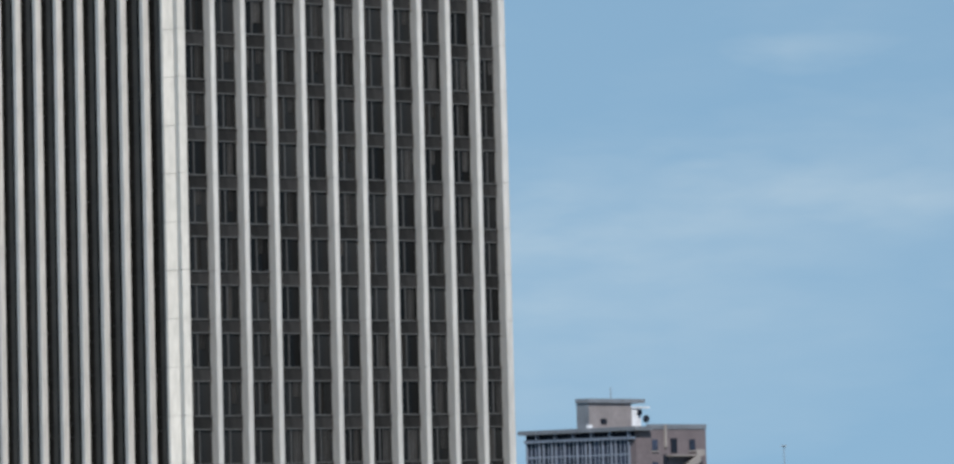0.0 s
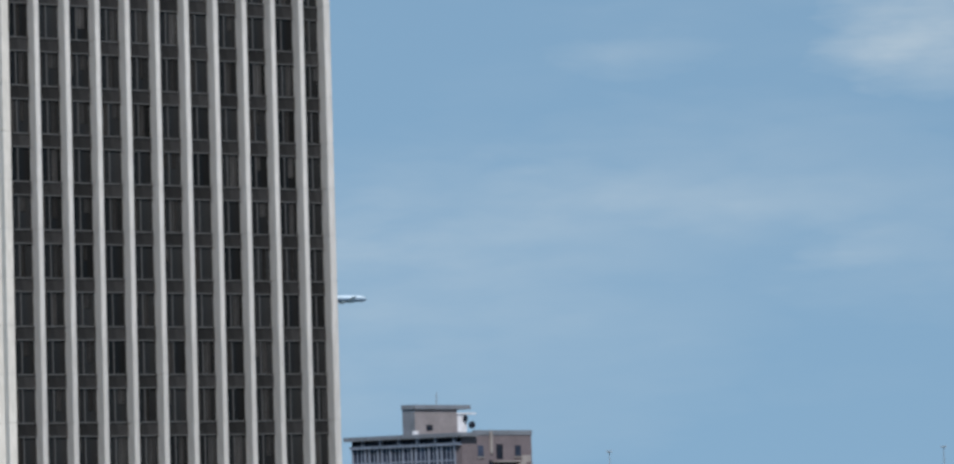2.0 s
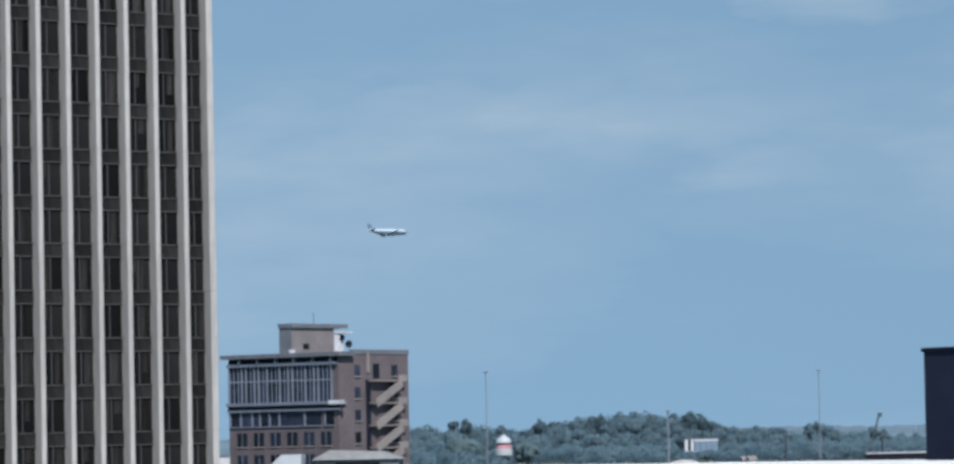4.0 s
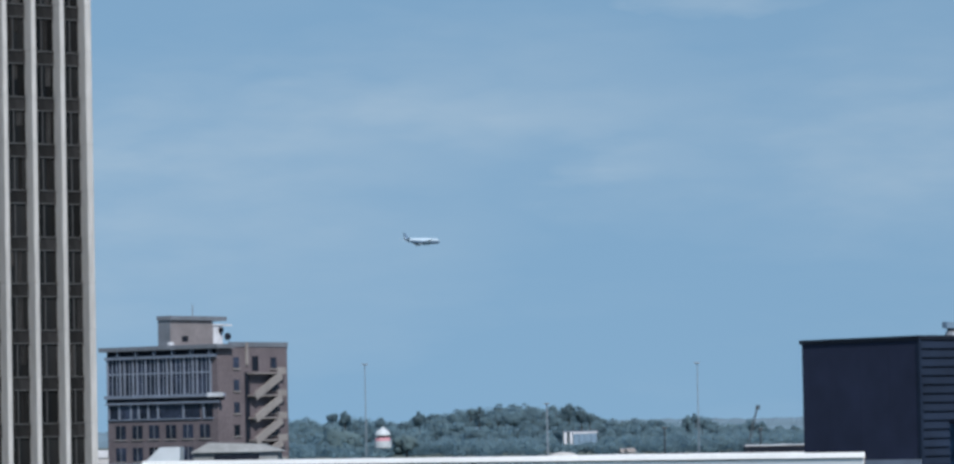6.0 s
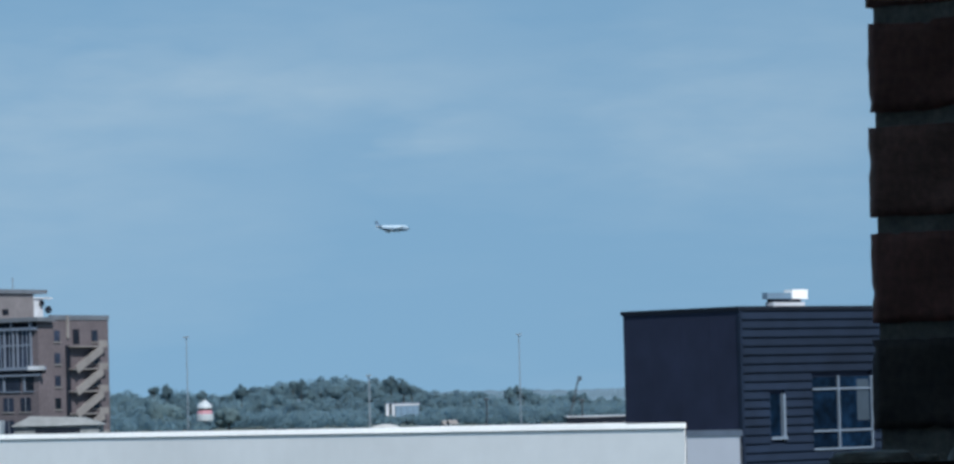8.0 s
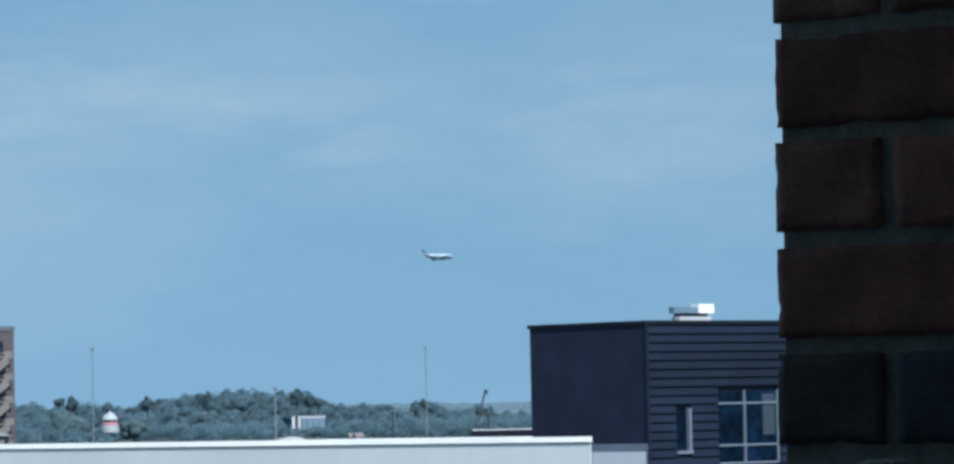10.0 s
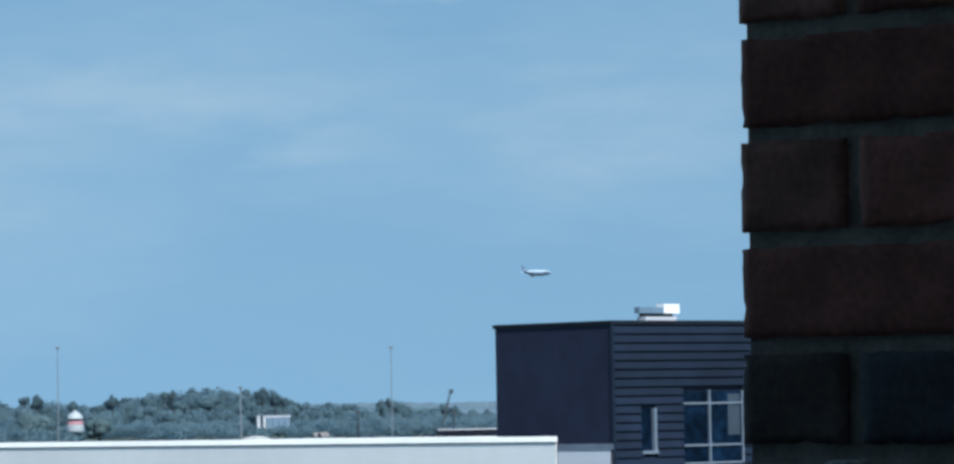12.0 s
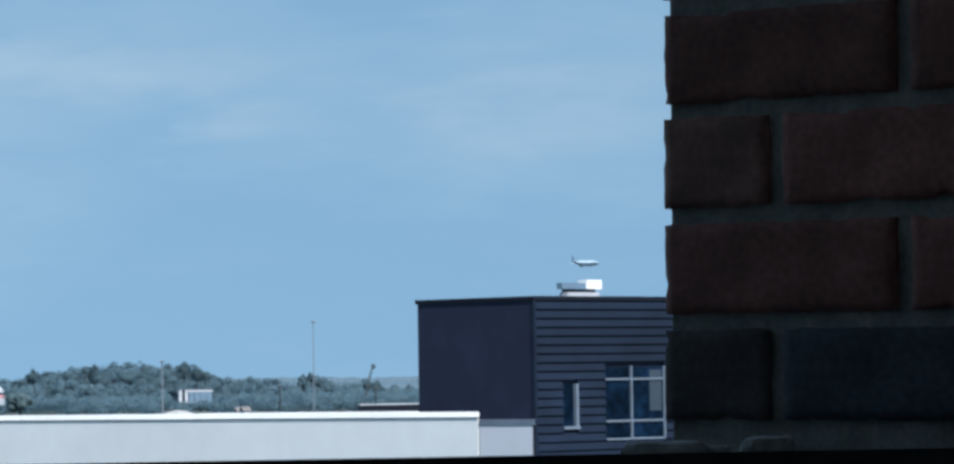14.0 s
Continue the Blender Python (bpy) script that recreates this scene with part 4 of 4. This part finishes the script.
def brick_mesh(gen, length, mat):
    """A worn brick: its edges chipped by small random amounts."""
    bm = bmesh.new()
    nx, nz = int(length / 0.0065), 9
    h = COURSE - JOINT
    seed = gen.uniform(0, 50)
    rough = lambda a, b, c: noise.noise(Vector((a, b, c + seed)))
    grid = []
    for k in range(nz + 1):
        row = []
        for i in range(nx + 1):
            x, z = length * i / nx, h * k / nz
            relief = 0.0007 * rough(x * 45, z * 45, 0) + 0.0004 * rough(x * 160, z * 160, 4)
            worn = 0.0007 * rough(x * 35, z * 35, 9) + gen.uniform(-0.0004, 0.0004)
            chip = max(0.0, rough(x * 70, z * 70, 20) - 0.25) * 0.006
            if i in (0, nx):
                x += worn + (chip if i == 0 else -chip)
            if k in (0, nz):
                z += worn + (chip if k == 0 else -chip)
            if i in (0, nx) or k in (0, nz):
                relief += 0.0014 + chip * 0.5
            row.append(bm.verts.new((x, relief, z)))
        grid.append(row)
    for k in range(nz):
        for i in range(nx):
            bm.faces.new((grid[k][i], grid[k][i + 1], grid[k + 1][i + 1], grid[k + 1][i]))
    edge = [grid[0][i] for i in range(nx + 1)] + [grid[k][nx] for k in range(1, nz + 1)] + [grid[nz][i] for i in range(nx - 1, -1, -1)] + [grid[k][0] for k in range(nz - 1, 0, -1)]
    backs = [bm.verts.new((v.co.x, 0.09, v.co.z)) for v in edge]
    for i in range(len(edge)):
        j = (i + 1) % len(edge)
        bm.faces.new((edge[j], edge[i], backs[i], backs[j]))
    bm.faces.new(backs)
    me = mesh_of("brick", bm, mat)
    for f in me.polygons:
        f.use_smooth = f.area < 0.0003
    return me


gb = random.Random(8)
STRETCH, HEAD = 0.18, 0.083
long_bricks = [brick_mesh(gb, STRETCH, m) for m in (brick_red, brick_red, brick_red, brick_blue)]
short_bricks = [brick_mesh(gb, HEAD, m) for m in (brick_grey, brick_dark)]
for c in range(31):
    x = gb.uniform(-0.0015, 0.0015)
    z = COURSE * c + JOINT / 2 - 0.001 + gb.uniform(-0.001, 0.001)
    stretcher_first = c % 2 == 1
    i = 0
    while x < LONG - 0.2:
        if i == 0 and not stretcher_first:
            me, w = (short_bricks[1] if c == 0 else short_bricks[0]), HEAD
        else:
            me, w = (long_bricks[3] if c in (0, 5, 9) else long_bricks[(c + i) % 3]), STRETCH
        part("brick", me, None, jamb, at=pose(x, 0, z))
        x += w + JOINT * 1.05
        i += 1


def mortar_lump(x, y, turn, wide, high, seed):
    """A broken flat-topped crumb of mortar."""
    bm = bmesh.new()
    turned(bm, [(0.018, 0), (0.0178, 0.004), (0.0155, 0.0085), (0.012, 0.0095)], 13)
    for v in bm.verts:
        v.co.x += 0.003 * noise.noise(v.co * 90 + Vector((seed, 0, 0)))
        v.co.y += 0.003 * noise.noise(v.co * 90 + Vector((0, seed, 0)))
        v.co.z += 0.0012 * noise.noise(v.co * 120 + Vector((0, 0, seed))) if v.co.z > 0.001 else 0
    lump = tagged(part("mortar_lump", bm, crumb_mat), "pale broken lump of mortar on the sill", "mortar lump", "mortar lumps")
    lump.matrix_basis = pose(x, y, EYE - 0.0475, 0, 0, turn) @ Matrix.Diagonal((wide, 0.6, high, 1.0))


mortar_lump(0.3545, 2.45, 12, 1.0, 1.1, 3.0)
mortar_lump(0.292, 2.47, -8, 1.5, 0.85, 8.0)
mortar_lump(0.325, 2.475, 30, 0.45, 0.5, 12.0)

# the rest of the building that holds the room
tagged(part("own_building_lower", made(box, -9, 9, -14, 2.95, 0, ROOM_LOW - 0.22), brown_brick), "brick building below the room", "building", kind="structure")
tagged(part("own_building_upper", made(box, -9, 9, -14, 2.95, ROOM_HIGH + 0.22, ROOM_HIGH + 3.5), brown_brick), "brick building above the room", "building", kind="structure")


# ---- airplane ----
def airplane():
    """A regional jet, nose along +x, about 33 m long."""
    p = thing("airplane", pose(0, 3700, EYE + 160), "white passenger jet with belly shade painted on and dark blue tail", "airplane")
    stations = [(-16.5, 0.25, 1.3), (-14, 0.75, 0.95), (-10, 1.35, 0.4), (-6, 1.95, 0.05), (6, 2.0, 0), (11, 1.95, 0), (14, 1.55, -0.15), (15.7, 0.8, -0.4), (16.5, 0.2, -0.6)]

    def shell(lo, hi, grow):
        bm = bmesh.new()
        rings = [[bm.verts.new((x, (r + grow) * math.cos(a), z + (r + grow) * math.sin(a))) for a in [lo + (hi - lo) * k / 12 for k in range(13)]] for x, r, z in stations]
        for a, b in zip(rings, rings[1:]):
            for k in range(12):
                bm.faces.new((a[k], b[k], b[k + 1], a[k + 1]))
        bm.faces.new(rings[0]), bm.faces.new(rings[-1][::-1])
        return bm

    smooth(part("fuselage", shell(0.12, math.pi - 0.12, 0.0), plane_white, p))
    # the shade on the lower half is painted on as dark blue
    smooth(part("belly", shell(math.pi - 0.12, math.tau + 0.12, 0.0), plane_dark, p, "lower fuselage, its shade painted dark blue"))

    def wing(side, root, tip, z0, z1, thick, mat, name):
        bm = bmesh.new()
        (x0, c0, y0), (x1, c1, y1) = root, tip
        secs = []
        for x, c, y, z in ((x0, c0, y0, z0), (x1, c1, y1, z1)):
            secs.append([bm.verts.new((x + c * f, side * y, z + thick * c * g)) for f, g in ((0.5, 0), (0.3, 0.5), (-0.1, 0.45), (-0.5, 0), (-0.1, -0.25), (0.3, -0.3))])
        bm.faces.new(secs[0]), bm.faces.new(secs[1][::-1])
        for k in range(6):
            j = (k + 1) % 6
            bm.faces.new((secs[0][k], secs[0][j], secs[1][j], secs[1][k]))
        part(name, bm, mat, p)

    smooth(part("wing_fairing", made(rod, (-3.6, 0, -1.15), (5.2, 0, -1.25), 1.35, 1.3, 16), plane_white, p, "white fairing between the wings"))
    for s in (-1, 1):
        wing(s, (1.5, 6.0, 1.2), (-3.0, 1.6, 13.5), -0.9, 0.6, 0.12, plane_white, "wing")
        wing(s, (-13.5, 3.0, 0.4), (-15.2, 1.3, 5.2), 1.2, 1.7, 0.1, plane_white, "tailplane")
        part("engine", made(rod, (-1.6, s * 4.6, -1.9), (2.0, s * 4.6, -1.9), 0.75, 0.95, 14), plane_white, p)
    bm = bmesh.new()
    pts = [(-11.8, 1.6), (-15.0, 5.2), (-16.8, 5.2), (-15.4, 1.4)]
    a = [bm.verts.new((x, -0.2, z)) for x, z in pts]
    b = [bm.verts.new((x, 0.2, z)) for x, z in pts]
    bm.faces.new(a), bm.faces.new(b[::-1])
    for k in range(4):
        bm.faces.new((a[k], b[k], b[(k + 1) % 4], a[(k + 1) % 4]))
    part("tail_fin", bm, plane_dark, p, "dark blue tail fin")
    return p


def insect():
    b = thing("flying_insect", pose(0, 15, EYE), "small black flying insect", "insect")
    body = part("body", made(turned, [(0.001, -0.006), (0.0035, -0.004), (0.004, 0.0), (0.003, 0.004), (0.001, 0.006)], 10), insect_mat, b)
    for s in (-1, 1):
        part("wing", made(box, -0.002, 0.003, min(s * 0.003, s * 0.011), max(s * 0.003, s * 0.011), 0.001, 0.0016), insect_mat, b)
    return b


jet = airplane()
fly = insect()
# seconds, bearing and height angle from the window, distance
JET = [(0.0, -9.28, 3.53, 2302), (2.0, -6.888, 3.31, 2385), (3.0, -5.696, 3.178, 2427), (4.0, -4.516, 3.042, 2476), (6.5, -1.738, 2.686, 2602), (7.5, -0.665, 2.556, 2650),
       (8.0, -0.123, 2.49, 2678), (10.5, 2.36, 2.149, 2810), (11.5, 3.325, 2.01, 2866), (12.5, 4.262, 1.873, 2922), (14.0, 5.624, 1.69, 2999)]


def sight(turn, rise, distance):
    return Vector((math.sin(radians(turn)) * distance, math.cos(radians(turn)) * distance, EYE + math.tan(radians(rise)) * distance))


def motions():
    rows = [(t, sight(a, b, d)) for t, a, b, d in JET]
    way = rows[-1][1] - rows[0][1]
    heading = math.degrees(math.atan2(way.y, way.x))
    walk(jet, [(t, Matrix.Translation(p) @ pose(0, 0, 0, 0, 0, heading) @ pose(0, 0, 0, 0, -1.0, 0)) for t, p in rows])
    # a straight flight across the window and away
    a, b = sight(-6.765, 3.1, 15), sight(-1.777, 5.79, 15)
    speed = (b - a) / 0.3
    walk(fly, [(t, Matrix.Translation(a + speed * (t - 1.2)) @ pose(0, 0, 0, 0, 60, 0)) for t in (0.0, 14.0)])


motions()
